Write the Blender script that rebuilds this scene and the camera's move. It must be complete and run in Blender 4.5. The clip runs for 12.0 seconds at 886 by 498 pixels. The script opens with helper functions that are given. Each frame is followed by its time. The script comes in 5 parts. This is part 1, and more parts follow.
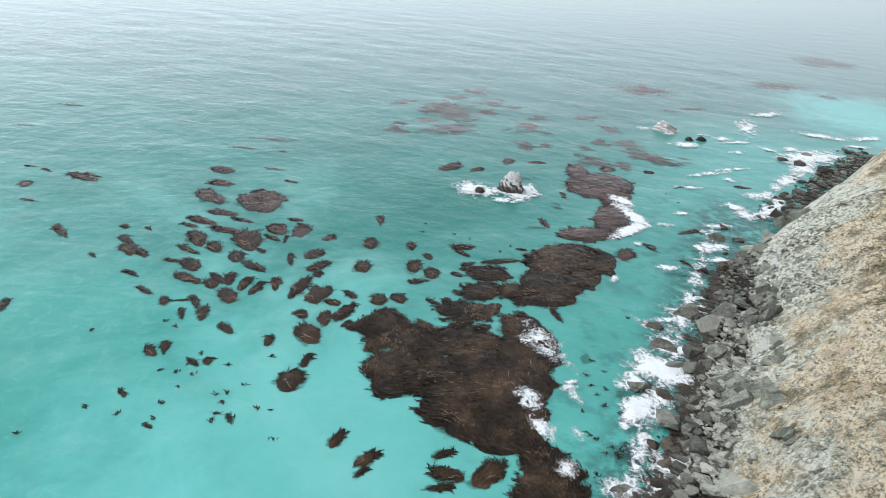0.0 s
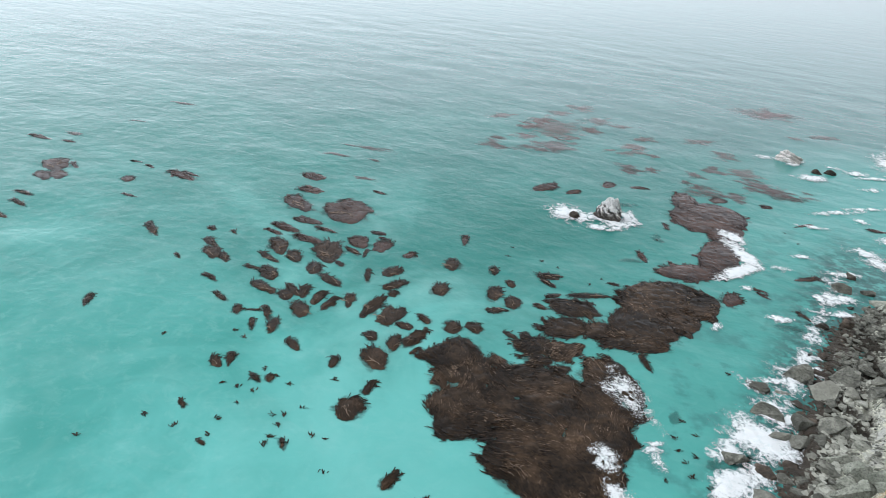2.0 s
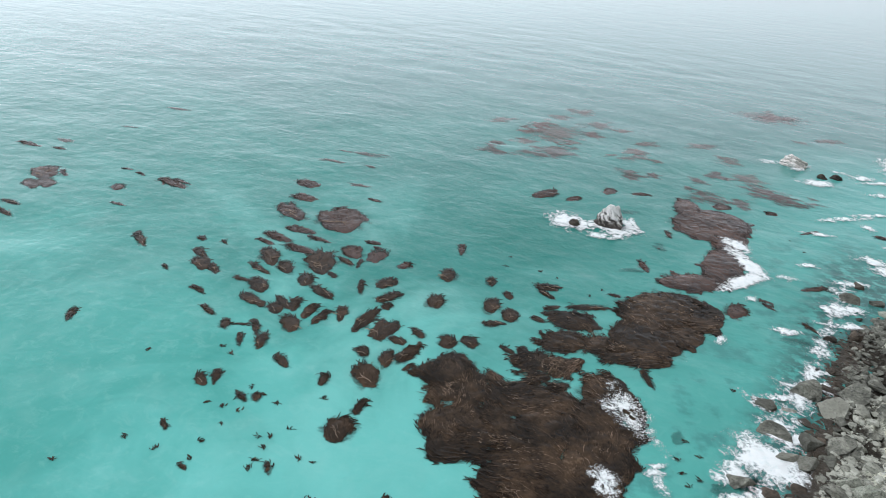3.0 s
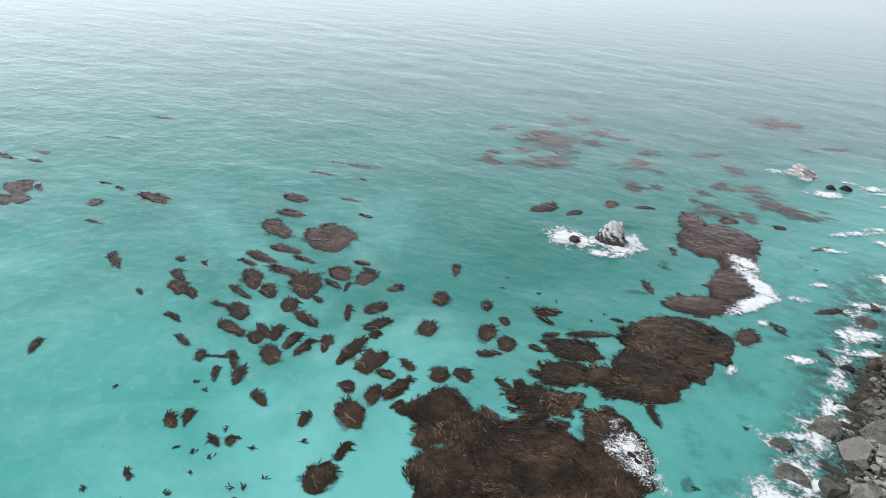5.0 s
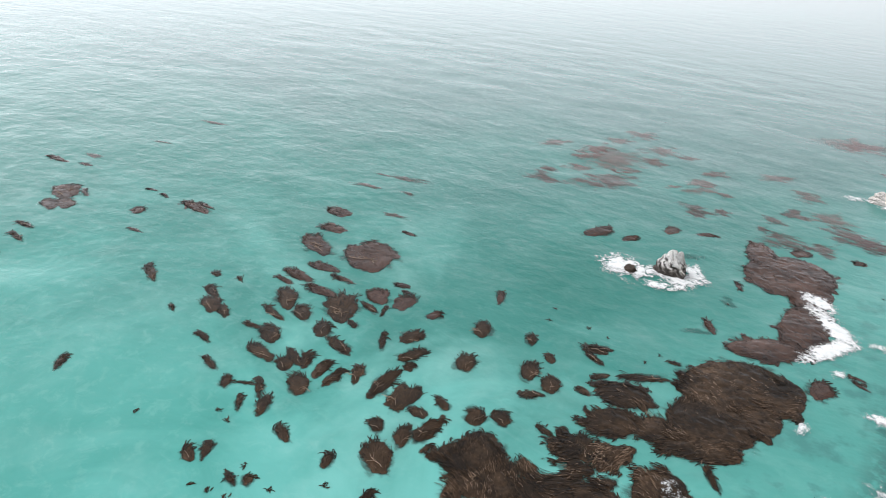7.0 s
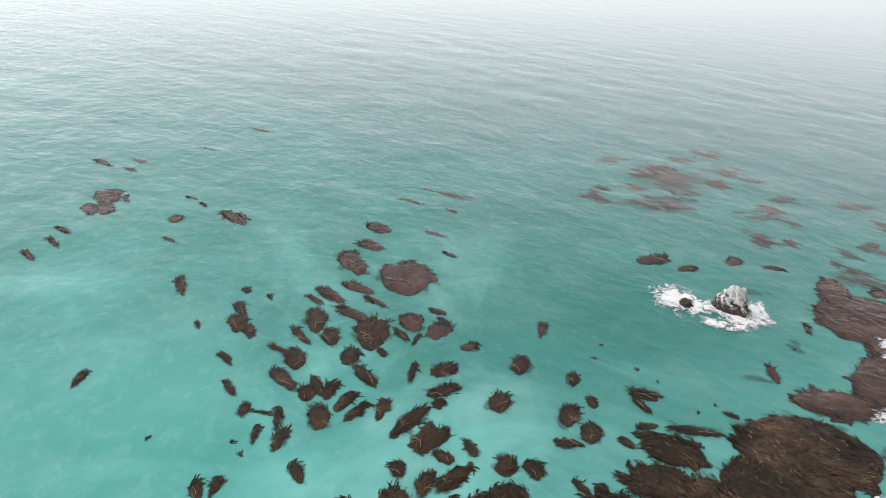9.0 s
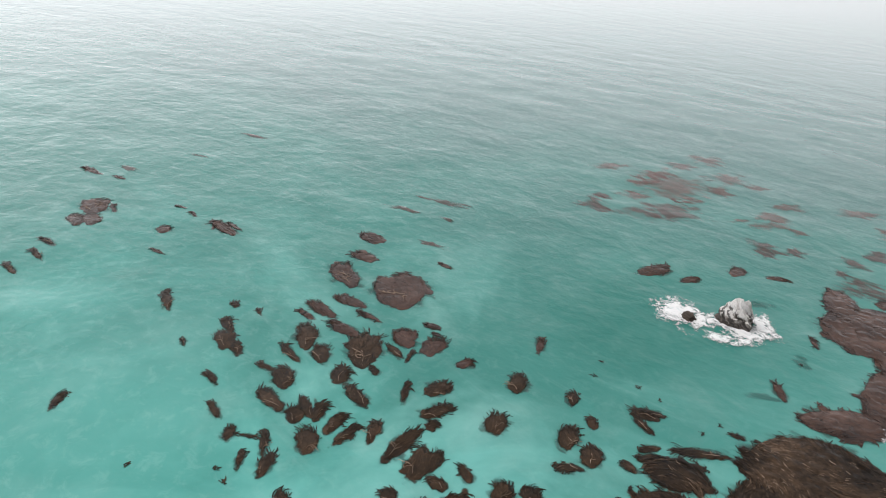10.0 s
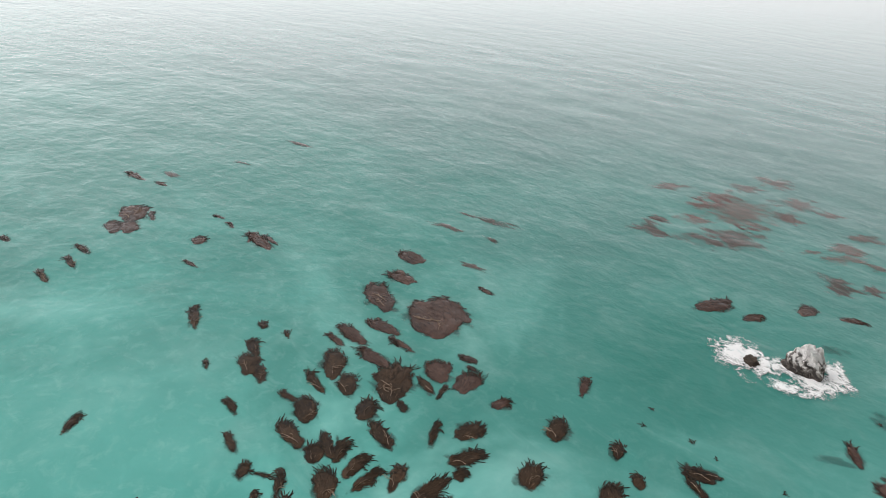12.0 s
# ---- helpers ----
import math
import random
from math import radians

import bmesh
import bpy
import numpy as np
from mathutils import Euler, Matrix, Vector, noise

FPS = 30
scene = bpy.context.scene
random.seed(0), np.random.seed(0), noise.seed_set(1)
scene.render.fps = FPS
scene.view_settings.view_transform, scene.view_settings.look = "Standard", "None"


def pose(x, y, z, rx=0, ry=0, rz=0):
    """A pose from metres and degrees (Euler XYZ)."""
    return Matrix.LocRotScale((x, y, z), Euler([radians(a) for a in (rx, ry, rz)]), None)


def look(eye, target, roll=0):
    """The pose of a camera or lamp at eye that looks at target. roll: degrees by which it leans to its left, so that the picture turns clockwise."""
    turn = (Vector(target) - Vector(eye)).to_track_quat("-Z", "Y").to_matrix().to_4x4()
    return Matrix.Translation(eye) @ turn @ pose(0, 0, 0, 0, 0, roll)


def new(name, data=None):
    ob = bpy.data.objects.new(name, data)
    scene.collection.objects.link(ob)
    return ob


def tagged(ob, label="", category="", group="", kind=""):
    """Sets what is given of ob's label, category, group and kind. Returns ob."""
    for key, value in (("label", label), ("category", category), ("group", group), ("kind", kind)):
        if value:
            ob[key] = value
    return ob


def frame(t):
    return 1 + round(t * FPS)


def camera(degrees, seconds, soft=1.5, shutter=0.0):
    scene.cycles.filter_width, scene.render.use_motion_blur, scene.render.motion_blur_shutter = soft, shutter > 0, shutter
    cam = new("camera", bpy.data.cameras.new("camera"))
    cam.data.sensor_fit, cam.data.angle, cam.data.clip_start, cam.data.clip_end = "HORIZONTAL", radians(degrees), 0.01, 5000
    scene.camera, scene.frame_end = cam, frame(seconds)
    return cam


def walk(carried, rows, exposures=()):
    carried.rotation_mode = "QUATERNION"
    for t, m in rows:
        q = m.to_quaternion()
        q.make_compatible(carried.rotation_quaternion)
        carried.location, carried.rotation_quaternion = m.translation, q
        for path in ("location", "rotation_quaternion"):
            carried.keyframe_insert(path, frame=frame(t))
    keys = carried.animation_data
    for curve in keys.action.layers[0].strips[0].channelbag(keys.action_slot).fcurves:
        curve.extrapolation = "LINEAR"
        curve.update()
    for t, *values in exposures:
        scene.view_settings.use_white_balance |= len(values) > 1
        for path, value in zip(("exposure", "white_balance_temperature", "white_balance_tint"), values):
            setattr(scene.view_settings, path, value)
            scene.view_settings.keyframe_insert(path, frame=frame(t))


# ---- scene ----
cam = camera(68.1, 12.0, soft=0.85)
PATH = [
    (0.0, look((0.00, 0.00, 80.01), (-0.04, 88.63, 33.70), 5.89)),
    (0.5, look((0.58, 2.53, 79.92), (0.53, 91.26, 33.80), 5.88)),
    (1.0, look((1.16, 5.06, 79.83), (1.03, 93.85, 33.84), 5.87)),
    (1.1, look((1.27, 5.57, 79.82), (0.96, 94.30, 33.69), 5.91)),
    (1.2, look((1.38, 6.08, 79.80), (-0.79, 94.71, 33.55), 5.95)),
    (1.3, look((1.49, 6.59, 79.78), (-4.69, 94.97, 33.41), 5.99)),
    (1.4, look((1.60, 7.09, 79.77), (-10.42, 94.81, 33.26), 6.03)),
    (1.5, look((1.71, 7.60, 79.75), (-12.66, 94.89, 33.12), 6.07)),
    (2.0, look((2.17, 10.18, 79.68), (-12.54, 97.42, 33.08), 6.05)),
    (2.5, look((2.54, 12.77, 79.64), (-12.41, 100.01, 33.10), 5.94)),
    (3.0, look((2.81, 15.37, 79.62), (-12.36, 102.64, 33.20), 5.80)),
    (5.0, look((2.10, 25.85, 79.99), (-13.02, 113.13, 33.60), 5.76)),
    (5.5, look((1.93, 28.43, 80.06), (-13.27, 115.70, 33.66), 5.76)),
    (6.0, look((1.76, 31.01, 80.11), (-13.54, 118.31, 33.80), 5.71)),
    (6.5, look((1.60, 33.58, 80.15), (-13.98, 120.87, 33.91), 5.68)),
    (6.7, look((1.53, 34.61, 80.16), (-14.76, 121.70, 33.80), 5.73)),
    (6.9, look((1.47, 35.64, 80.17), (-17.84, 122.05, 33.70), 5.78)),
    (7.0, look((1.44, 36.15, 80.18), (-21.47, 121.65, 33.65), 5.81)),
    (7.2, look((1.39, 37.17, 80.17), (-23.45, 122.13, 33.64), 5.81)),
    (8.8, look((0.98, 45.32, 80.09), (-29.41, 128.49, 33.61), 5.85)),
    (9.0, look((0.78, 46.37, 80.09), (-29.68, 129.50, 33.59), 5.84)),
    (9.5, look((0.25, 48.99, 80.08), (-30.20, 132.18, 33.68), 5.81)),
    (10.0, look((-0.31, 51.61, 80.08), (-30.78, 134.87, 33.82), 5.81)),
    (10.2, look((-0.54, 52.65, 80.08), (-31.56, 135.63, 33.70), 5.83)),
    (10.3, look((-0.65, 53.17, 80.08), (-33.54, 135.40, 33.64), 5.84)),
    (10.4, look((-0.76, 53.69, 80.08), (-35.92, 134.94, 33.58), 5.86)),
    (10.5, look((-0.87, 54.21, 80.08), (-37.73, 134.67, 33.51), 5.87)),
    (11.0, look((-1.44, 56.77, 80.10), (-38.77, 137.00, 33.51), 5.88)),
    (11.5, look((-2.01, 59.31, 80.12), (-39.43, 139.56, 33.64), 5.87)),
    (12.0, look((-2.60, 61.83, 80.14), (-40.11, 142.07, 33.71), 5.85)),
]
walk(cam, PATH, [(0.0, 0.05, 5980, 10), (1.5, 0.0, 5990, 10), (3.0, -0.01, 6000, 10), (5.5, 0.04, 6150, 13), (7.0, 0.13, 6380, 14), (9.5, 0.01, 6580, 16), (12.0, -0.13, 6680, 15)])

# ---- world, light, exposure ----
world = bpy.data.worlds.new("overcast_sky")
scene.world = world
world.use_nodes = True
wn, wl = world.node_tree.nodes, world.node_tree.links
wn.clear()
w_out = wn.new("ShaderNodeOutputWorld")
w_bg = wn.new("ShaderNodeBackground")
w_sky = wn.new("ShaderNodeTexSky")
w_sky.sky_type = "NISHITA"
w_sky.sun_disc = False
w_sky.sun_elevation = radians(54)
w_sky.sun_rotation = radians(-98)
w_sky.air_density, w_sky.dust_density, w_sky.ozone_density = 1.0, 4.0, 1.0
w_hsv = wn.new("ShaderNodeHueSaturation")
w_hsv.inputs["Saturation"].default_value = 0.22
w_hsv.inputs["Value"].default_value = 1.0
w_mix = wn.new("ShaderNodeMixRGB")
w_mix.inputs["Fac"].default_value = 0.5
w_mix.inputs["Color2"].default_value = (14.9, 15.4, 15.7, 1)
wl.new(w_sky.outputs["Color"], w_hsv.inputs["Color"])
wl.new(w_hsv.outputs["Color"], w_mix.inputs["Color1"])
# fog-bright towards the horizon, darker cloud overhead
w_co = wn.new("ShaderNodeTexCoord")
w_sep = wn.new("ShaderNodeSeparateXYZ")
w_rng = wn.new("ShaderNodeMapRange")
w_rng.inputs["From Min"].default_value, w_rng.inputs["From Max"].default_value = 0.0, 0.55
w_rng.inputs["To Min"].default_value, w_rng.inputs["To Max"].default_value = 1.58, 0.7
w_mul = wn.new("ShaderNodeMixRGB")
w_mul.blend_type = "MULTIPLY"
w_mul.inputs["Fac"].default_value = 1.0
wl.new(w_co.outputs["Generated"], w_sep.inputs["Vector"])
wl.new(w_sep.outputs["Z"], w_rng.inputs["Value"])
wl.new(w_mix.outputs["Color"], w_mul.inputs["Color1"])
# the cloud is brighter on the sun's side
w_dot = wn.new("ShaderNodeVectorMath")
w_dot.operation = "DOT_PRODUCT"
w_dot.inputs[1].default_value = (-0.56, 0.1, 0.0)
w_side = wn.new("ShaderNodeMath")
w_side.inputs[1].default_value = 0.8
w_gain = wn.new("ShaderNodeMath")
w_gain.operation = "MULTIPLY"
wl.new(w_co.outputs["Generated"], w_dot.inputs[0])
wl.new(w_dot.outputs["Value"], w_side.inputs[0])
wl.new(w_side.outputs["Value"], w_gain.inputs[0])
wl.new(w_rng.outputs["Result"], w_gain.inputs[1])
wl.new(w_gain.outputs["Value"], w_mul.inputs["Color2"])
wl.new(w_mul.outputs["Color"], w_bg.inputs["Color"])
w_bg.inputs["Strength"].default_value = 0.12
wl.new(w_bg.outputs["Background"], w_out.inputs["Surface"])
sun = new("sun", bpy.data.lights.new("sun", "SUN"))
sun.data.energy, sun.data.angle, sun.data.color = 1.5, radians(22), (1.0, 0.97, 0.92)
sun.matrix_world = look((-58.2, -8.2, 80.9), (0, 0, 0))


# ---- materials ----
def rgb(c):
    return (*c, 1)


class Mat:
    """A small builder for node materials in world-sized coordinates."""

    def __init__(self, name, rough=0.7, ior=1.45):
        self.m = bpy.data.materials.new(name)
        self.m.use_nodes = True
        self.t = self.m.node_tree
        self.b = self.t.nodes["Principled BSDF"]
        self.b.inputs["Roughness"].default_value = rough
        self.b.inputs["IOR"].default_value = ior
        self.geo = self.t.nodes.new("ShaderNodeNewGeometry")
        self.pos = self.geo.outputs["Position"]

    def link(self, a, b):
        self.t.links.new(a, b)
        return self

    def scaled(self, sx, sy, sz, turn=0.0, warp=None):
        n = self.t.nodes.new("ShaderNodeMapping")
        n.inputs["Scale"].default_value = (sx, sy, sz)
        n.inputs["Rotation"].default_value = (0, 0, radians(turn))
        if turn:
            first = self.t.nodes.new("ShaderNodeMapping")
            first.inputs["Rotation"].default_value = (0, 0, radians(turn))
            self.link(self.pos, first.inputs["Vector"])
            n.inputs["Rotation"].default_value = (0, 0, 0)
            self.link(first.outputs["Vector"], n.inputs["Vector"])
        else:
            self.link(self.pos, n.inputs["Vector"])
        return n.outputs["Vector"]

    def noise(self, scale=1.0, detail=4, rough=0.55, vec=None, distort=0.0):
        n = self.t.nodes.new("ShaderNodeTexNoise")
        n.inputs["Scale"].default_value = scale
        n.inputs["Detail"].default_value = detail
        n.inputs["Roughness"].default_value = rough
        n.inputs["Distortion"].default_value = distort
        self.link(vec or self.pos, n.inputs["Vector"])
        return n.outputs["Fac"]

    def ramp(self, fac, stops, ease="LINEAR"):
        n = self.t.nodes.new("ShaderNodeValToRGB")
        n.color_ramp.interpolation = ease
        e = n.color_ramp.elements
        while len(e) < len(stops):
            e.new(0.5)
        for k, (p, c) in zip(e, stops):
            k.position, k.color = p, rgb(c) if len(c) == 3 else c
        self.link(fac, n.inputs["Fac"])
        return n.outputs["Color"]

    def mix(self, fac, a, b, mode="MIX"):
        n = self.t.nodes.new("ShaderNodeMixRGB")
        n.blend_type = mode
        for key, v in (("Fac", fac), ("Color1", a), ("Color2", b)):
            if isinstance(v, (int, float)):
                n.inputs[key].default_value = v
            elif isinstance(v, tuple):
                n.inputs[key].default_value = rgb(v)
            else:
                self.link(v, n.inputs[key])
        return n.outputs["Color"]

    def math(self, op, a, b=0.0, c=0.0):
        n = self.t.nodes.new("ShaderNodeMath")
        n.operation = op
        for k, v in enumerate((a, b, c)):
            if isinstance(v, (int, float)):
                n.inputs[k].default_value = v
            else:
                self.link(v, n.inputs[k])
        return n.outputs["Value"]

    def span(self, v, a, b, c=0.0, d=1.0):
        n = self.t.nodes.new("ShaderNodeMapRange")
        n.interpolation_type = "SMOOTHSTEP"
        for k, x in zip(("From Min", "From Max", "To Min", "To Max"), (a, b, c, d)):
            n.inputs[k].default_value = x
        self.link(v, n.inputs["Value"])
        return n.outputs["Result"]

    def xyz(self):
        n = self.t.nodes.new("ShaderNodeSeparateXYZ")
        self.link(self.pos, n.inputs["Vector"])
        return n.outputs["X"], n.outputs["Y"], n.outputs["Z"]

    def bump(self, height, strength=0.5, dist=0.1, before=None):
        n = self.t.nodes.new("ShaderNodeBump")
        if isinstance(strength, (int, float)):
            n.inputs["Strength"].default_value = strength
        else:
            self.link(strength, n.inputs["Strength"])
        n.inputs["Distance"].default_value = dist
        self.link(height, n.inputs["Height"])
        if before:
            self.link(before, n.inputs["Normal"])
        return n.outputs["Normal"]

    def done(self, color, normal=None, rough=None):
        if isinstance(color, tuple):
            self.b.inputs["Base Color"].default_value = rgb(color)
        else:
            self.link(color, self.b.inputs["Base Color"])
        if normal:
            self.link(normal, self.b.inputs["Normal"])
        if rough:
            self.link(rough, self.b.inputs["Roughness"])
        return self.m


def sea_material():
    k = Mat("milky_turquoise_sea", 0.12, 1.33)
    k.b.inputs["Specular IOR Level"].default_value = 0.44
    x, y, z = k.xyz()
    # sediment-rich bright water by the shore, greyer teal offshore
    big = k.noise(0.009, 3, 0.5, distort=0.8)
    mid = k.noise(0.028, 5, 0.6, distort=1.2)
    off = k.math("ADD", k.math("MULTIPLY", y, 0.0018), k.math("MULTIPLY", big, 0.40))
    off = k.math("ADD", off, k.math("MULTIPLY", mid, 0.20))
    col = k.ramp(off, [(0.30, (0.125, 0.45, 0.408)), (0.44, (0.062, 0.312, 0.27)), (0.60, (0.04, 0.21, 0.18)), (0.95, (0.055, 0.165, 0.152))], "EASE")
    # a plume of milky sediment between the mats and the open water
    px = k.math("MULTIPLY", k.math("ADD", x, 16.0), 0.021)
    py = k.math("MULTIPLY", k.math("SUBTRACT", y, 84.0), 0.016)
    plume = k.math("SQRT", k.math("ADD", k.math("MULTIPLY", px, px), k.math("MULTIPLY", py, py)))
    plume = k.math("ADD", plume, k.math("MULTIPLY", k.math("SUBTRACT", mid, 0.5), 1.5))
    col = k.mix(k.span(plume, 1.15, 0.2, 0.0, 0.55), col, (0.19, 0.56, 0.515))
    # pale patch on the left water: sky glare put into the colour
    qx = k.math("MULTIPLY", k.math("ADD", x, 82.0), 0.024)
    qy = k.math("MULTIPLY", k.math("SUBTRACT", y, 124.0), 0.026)
    glare = k.math("ADD", k.math("SQRT", k.math("ADD", k.math("MULTIPLY", qx, qx), k.math("MULTIPLY", qy, qy))), k.math("MULTIPLY", k.math("SUBTRACT", mid, 0.5), 1.8))
    col = k.mix(k.span(glare, 1.2, 0.2, 0.0, 0.16), col, (0.2, 0.55, 0.5))
    milky = k.span(k.noise(0.016, 4, 0.58, distort=1.2), 0.46, 0.70)
    near = k.span(y, 240, 110, 0.05, 0.45)
    col = k.mix(k.math("MULTIPLY", milky, near), col, (0.24, 0.58, 0.53))
    # faint mottling of aerated water
    wisp = k.span(k.noise(0.07, 6, 0.62, distort=0.5), 0.46, 0.74)
    col = k.mix(k.math("MULTIPLY", wisp, 0.09), col, (0.5, 0.68, 0.65))
    streak = k.span(k.noise(1.0, 6, 0.66, k.scaled(0.035, 0.11, 0.1, 14), 1.2), 0.54, 0.72)
    col = k.mix(k.math("MULTIPLY", streak, k.span(y, 260, 150, 0.02, 0.07)), col, (0.45, 0.66, 0.63))
    # fine milky mottling, stronger leftward where ripple glints are painted in
    fine = k.noise(0.3, 6, 0.72, distort=0.6)
    col = k.mix(k.math("MULTIPLY", k.span(fine, 0.5, 0.68), k.span(x, -20, -70, 0.05, 0.1)), col, (0.42, 0.68, 0.64))
    # a deeper, darker channel seaward of the stack
    dx = k.math("MULTIPLY", k.math("SUBTRACT", x, 2.0), 0.03)
    dy = k.math("MULTIPLY", k.math("SUBTRACT", y, 186.0), 0.042)
    deep = k.math("SQRT", k.math("ADD", k.math("MULTIPLY", dx, dx), k.math("MULTIPLY", dy, dy)))
    deep = k.math("ADD", deep, k.math("MULTIPLY", k.math("SUBTRACT", mid, 0.5), 1.6))
    col = k.mix(k.span(deep, 1.3, 0.2, 0.0, 0.55), col, (0.013, 0.15, 0.122))
    # sunken weed and reef showing through by the shore
    side = k.math("SUBTRACT", k.math("MULTIPLY", x, 0.915), k.math("MULTIPLY", y, 0.404))
    col = k.mix(k.math("MULTIPLY", k.span(side, -72, -12, 0.0, 0.4), k.span(y, 250, 140)), col, (0.12, 0.40, 0.36))
    col = k.mix(k.math("MULTIPLY", k.span(side, -55, 5, 0.0, 0.6), k.math("MULTIPLY", k.span(y, 360, 260), k.span(y, 150, 250))), col, (0.12, 0.42, 0.385))
    # pale churned water off the far point
    fx = k.math("MULTIPLY", k.math("SUBTRACT", x, 222.0), 0.018)
    fy = k.math("MULTIPLY", k.math("SUBTRACT", y, 352.0), 0.016)
    cove = k.math("ADD", k.math("SQRT", k.math("ADD", k.math("MULTIPLY", fx, fx), k.math("MULTIPLY", fy, fy))), k.math("MULTIPLY", k.math("SUBTRACT", mid, 0.5), 1.2))
    col = k.mix(k.span(cove, 1.2, 0.3, 0.0, 0.85), col, (0.15, 0.52, 0.48))
    reef = k.math("MULTIPLY", k.span(k.noise(0.13, 5, 0.6), 0.5, 0.66), k.math("MULTIPLY", k.span(side, -36, -12), k.span(y, 235, 195)))
    col = k.mix(k.math("MULTIPLY", reef, 0.55), col, (0.04, 0.15, 0.145))
    # dark band along the shoreline: reef, with its shadow painted into the colour
    col = k.mix(k.math("MULTIPLY", k.math("MULTIPLY", k.span(side, -11, -2, 0.0, 0.8), k.span(y, 225, 185)), k.span(k.noise(0.3, 5, 0.65), 0.36, 0.56)), col, (0.028, 0.085, 0.08))
    return k.done(col, ripples(k))


def kelp_material(name, shades, film=0.25, grain=2.4, wet=False):
    """Brown weed under a thin film of water; tone runs from black through brown to tan, cover fades where it sinks."""
    k = Mat(name, 0.22, 1.34)
    k.b.inputs["Specular IOR Level"].default_value = film
    at = k.t.nodes.new("ShaderNodeAttribute")
    at.attribute_name = "tone"
    fade = k.t.nodes.new("ShaderNodeAttribute")
    fade.attribute_name = "cover"
    fine = k.noise(grain, 5, 0.72)
    broad = k.noise(0.6, 5, 0.7, distort=1.6)
    v = k.math("ADD", at.outputs["Fac"], k.math("MULTIPLY", k.math("SUBTRACT", fine, 0.5), 0.8))
    v = k.math("ADD", v, k.math("MULTIPLY", k.math("SUBTRACT", broad, 0.5), 0.5))
    col = k.ramp(v, [(0.02, shades[0]), (0.3, shades[1]), (0.58, shades[2]), (0.95, shades[3])])
    edge = k.math("ADD", k.math("MULTIPLY", fade.outputs["Fac"], 1.5), k.math("MULTIPLY", k.math("SUBTRACT", fine, 0.5), 1.2))
    k.link(k.span(edge, 0.1, 1.1), k.b.inputs["Alpha"])
    return k.done(col, k.bump(fine, 0.4, 0.12, ripples(k) if wet else None))


def dry_material(name, dark, tan):
    """Dry stalks and leaves, each of its own shade."""
    k = Mat(name, 0.8)
    k.b.inputs["Specular IOR Level"].default_value = 0.1
    r = k.geo.outputs["Random Per Island"]
    col = k.mix(k.span(k.noise(0.2, 5, 0.65), 0.4, 0.6), dark, tan)
    col = k.mix(k.span(r, 0.0, 1.0, 0.0, 0.6), col, k.mix(0.5, tan, tuple(v * 0.4 for v in dark)))
    return k.done(col)


def ripples(k):
    """Wind ripples, chop and low swell, alike for open water and for drowned weed; smoother far offshore."""
    x, y, z = k.xyz()
    swell = k.noise(1.0, 3, 0.5, k.scaled(0.04, 0.062, 0.05, 10), 0.4)
    chop = k.noise(1.0, 3, 0.55, k.scaled(0.15, 0.19, 0.3, 10), 0.2)
    rip = k.noise(1.0, 4, 0.65, k.scaled(0.85, 0.9, 1.0, -8), 0.3)
    n1 = k.bump(swell, k.span(y, 160, 480, 0.34, 0.16), 1.5)
    n2 = k.bump(chop, k.span(y, 200, 430, 0.50, 0.13), 0.75, n1)
    return k.bump(rip, k.span(y, 150, 320, 0.3, 0.0), 0.1, n2)


def far_kelp_material(name, most, shades):
    """Kelp canopy under the swell, showing in streaks."""
    k = Mat(name, 0.14, 1.33)
    at = k.t.nodes.new("ShaderNodeAttribute")
    at.attribute_name = "cover"
    n = k.noise(0.5, 5, 0.65)
    streak = k.noise(1.0, 5, 0.66, k.scaled(0.16, 0.36, 0.3, 12), 0.6)
    a = k.math("ADD", k.math("MULTIPLY", at.outputs["Fac"], 1.15), k.math("MULTIPLY", k.math("SUBTRACT", streak, 0.5), 4.2))
    k.link(k.span(a, 0.15, 1.1, 0.0, most), k.b.inputs["Alpha"])
    col = k.ramp(n, [(0.3, shades[0]), (0.55, shades[1]), (0.75, shades[2])])
    return k.done(col, ripples(k))


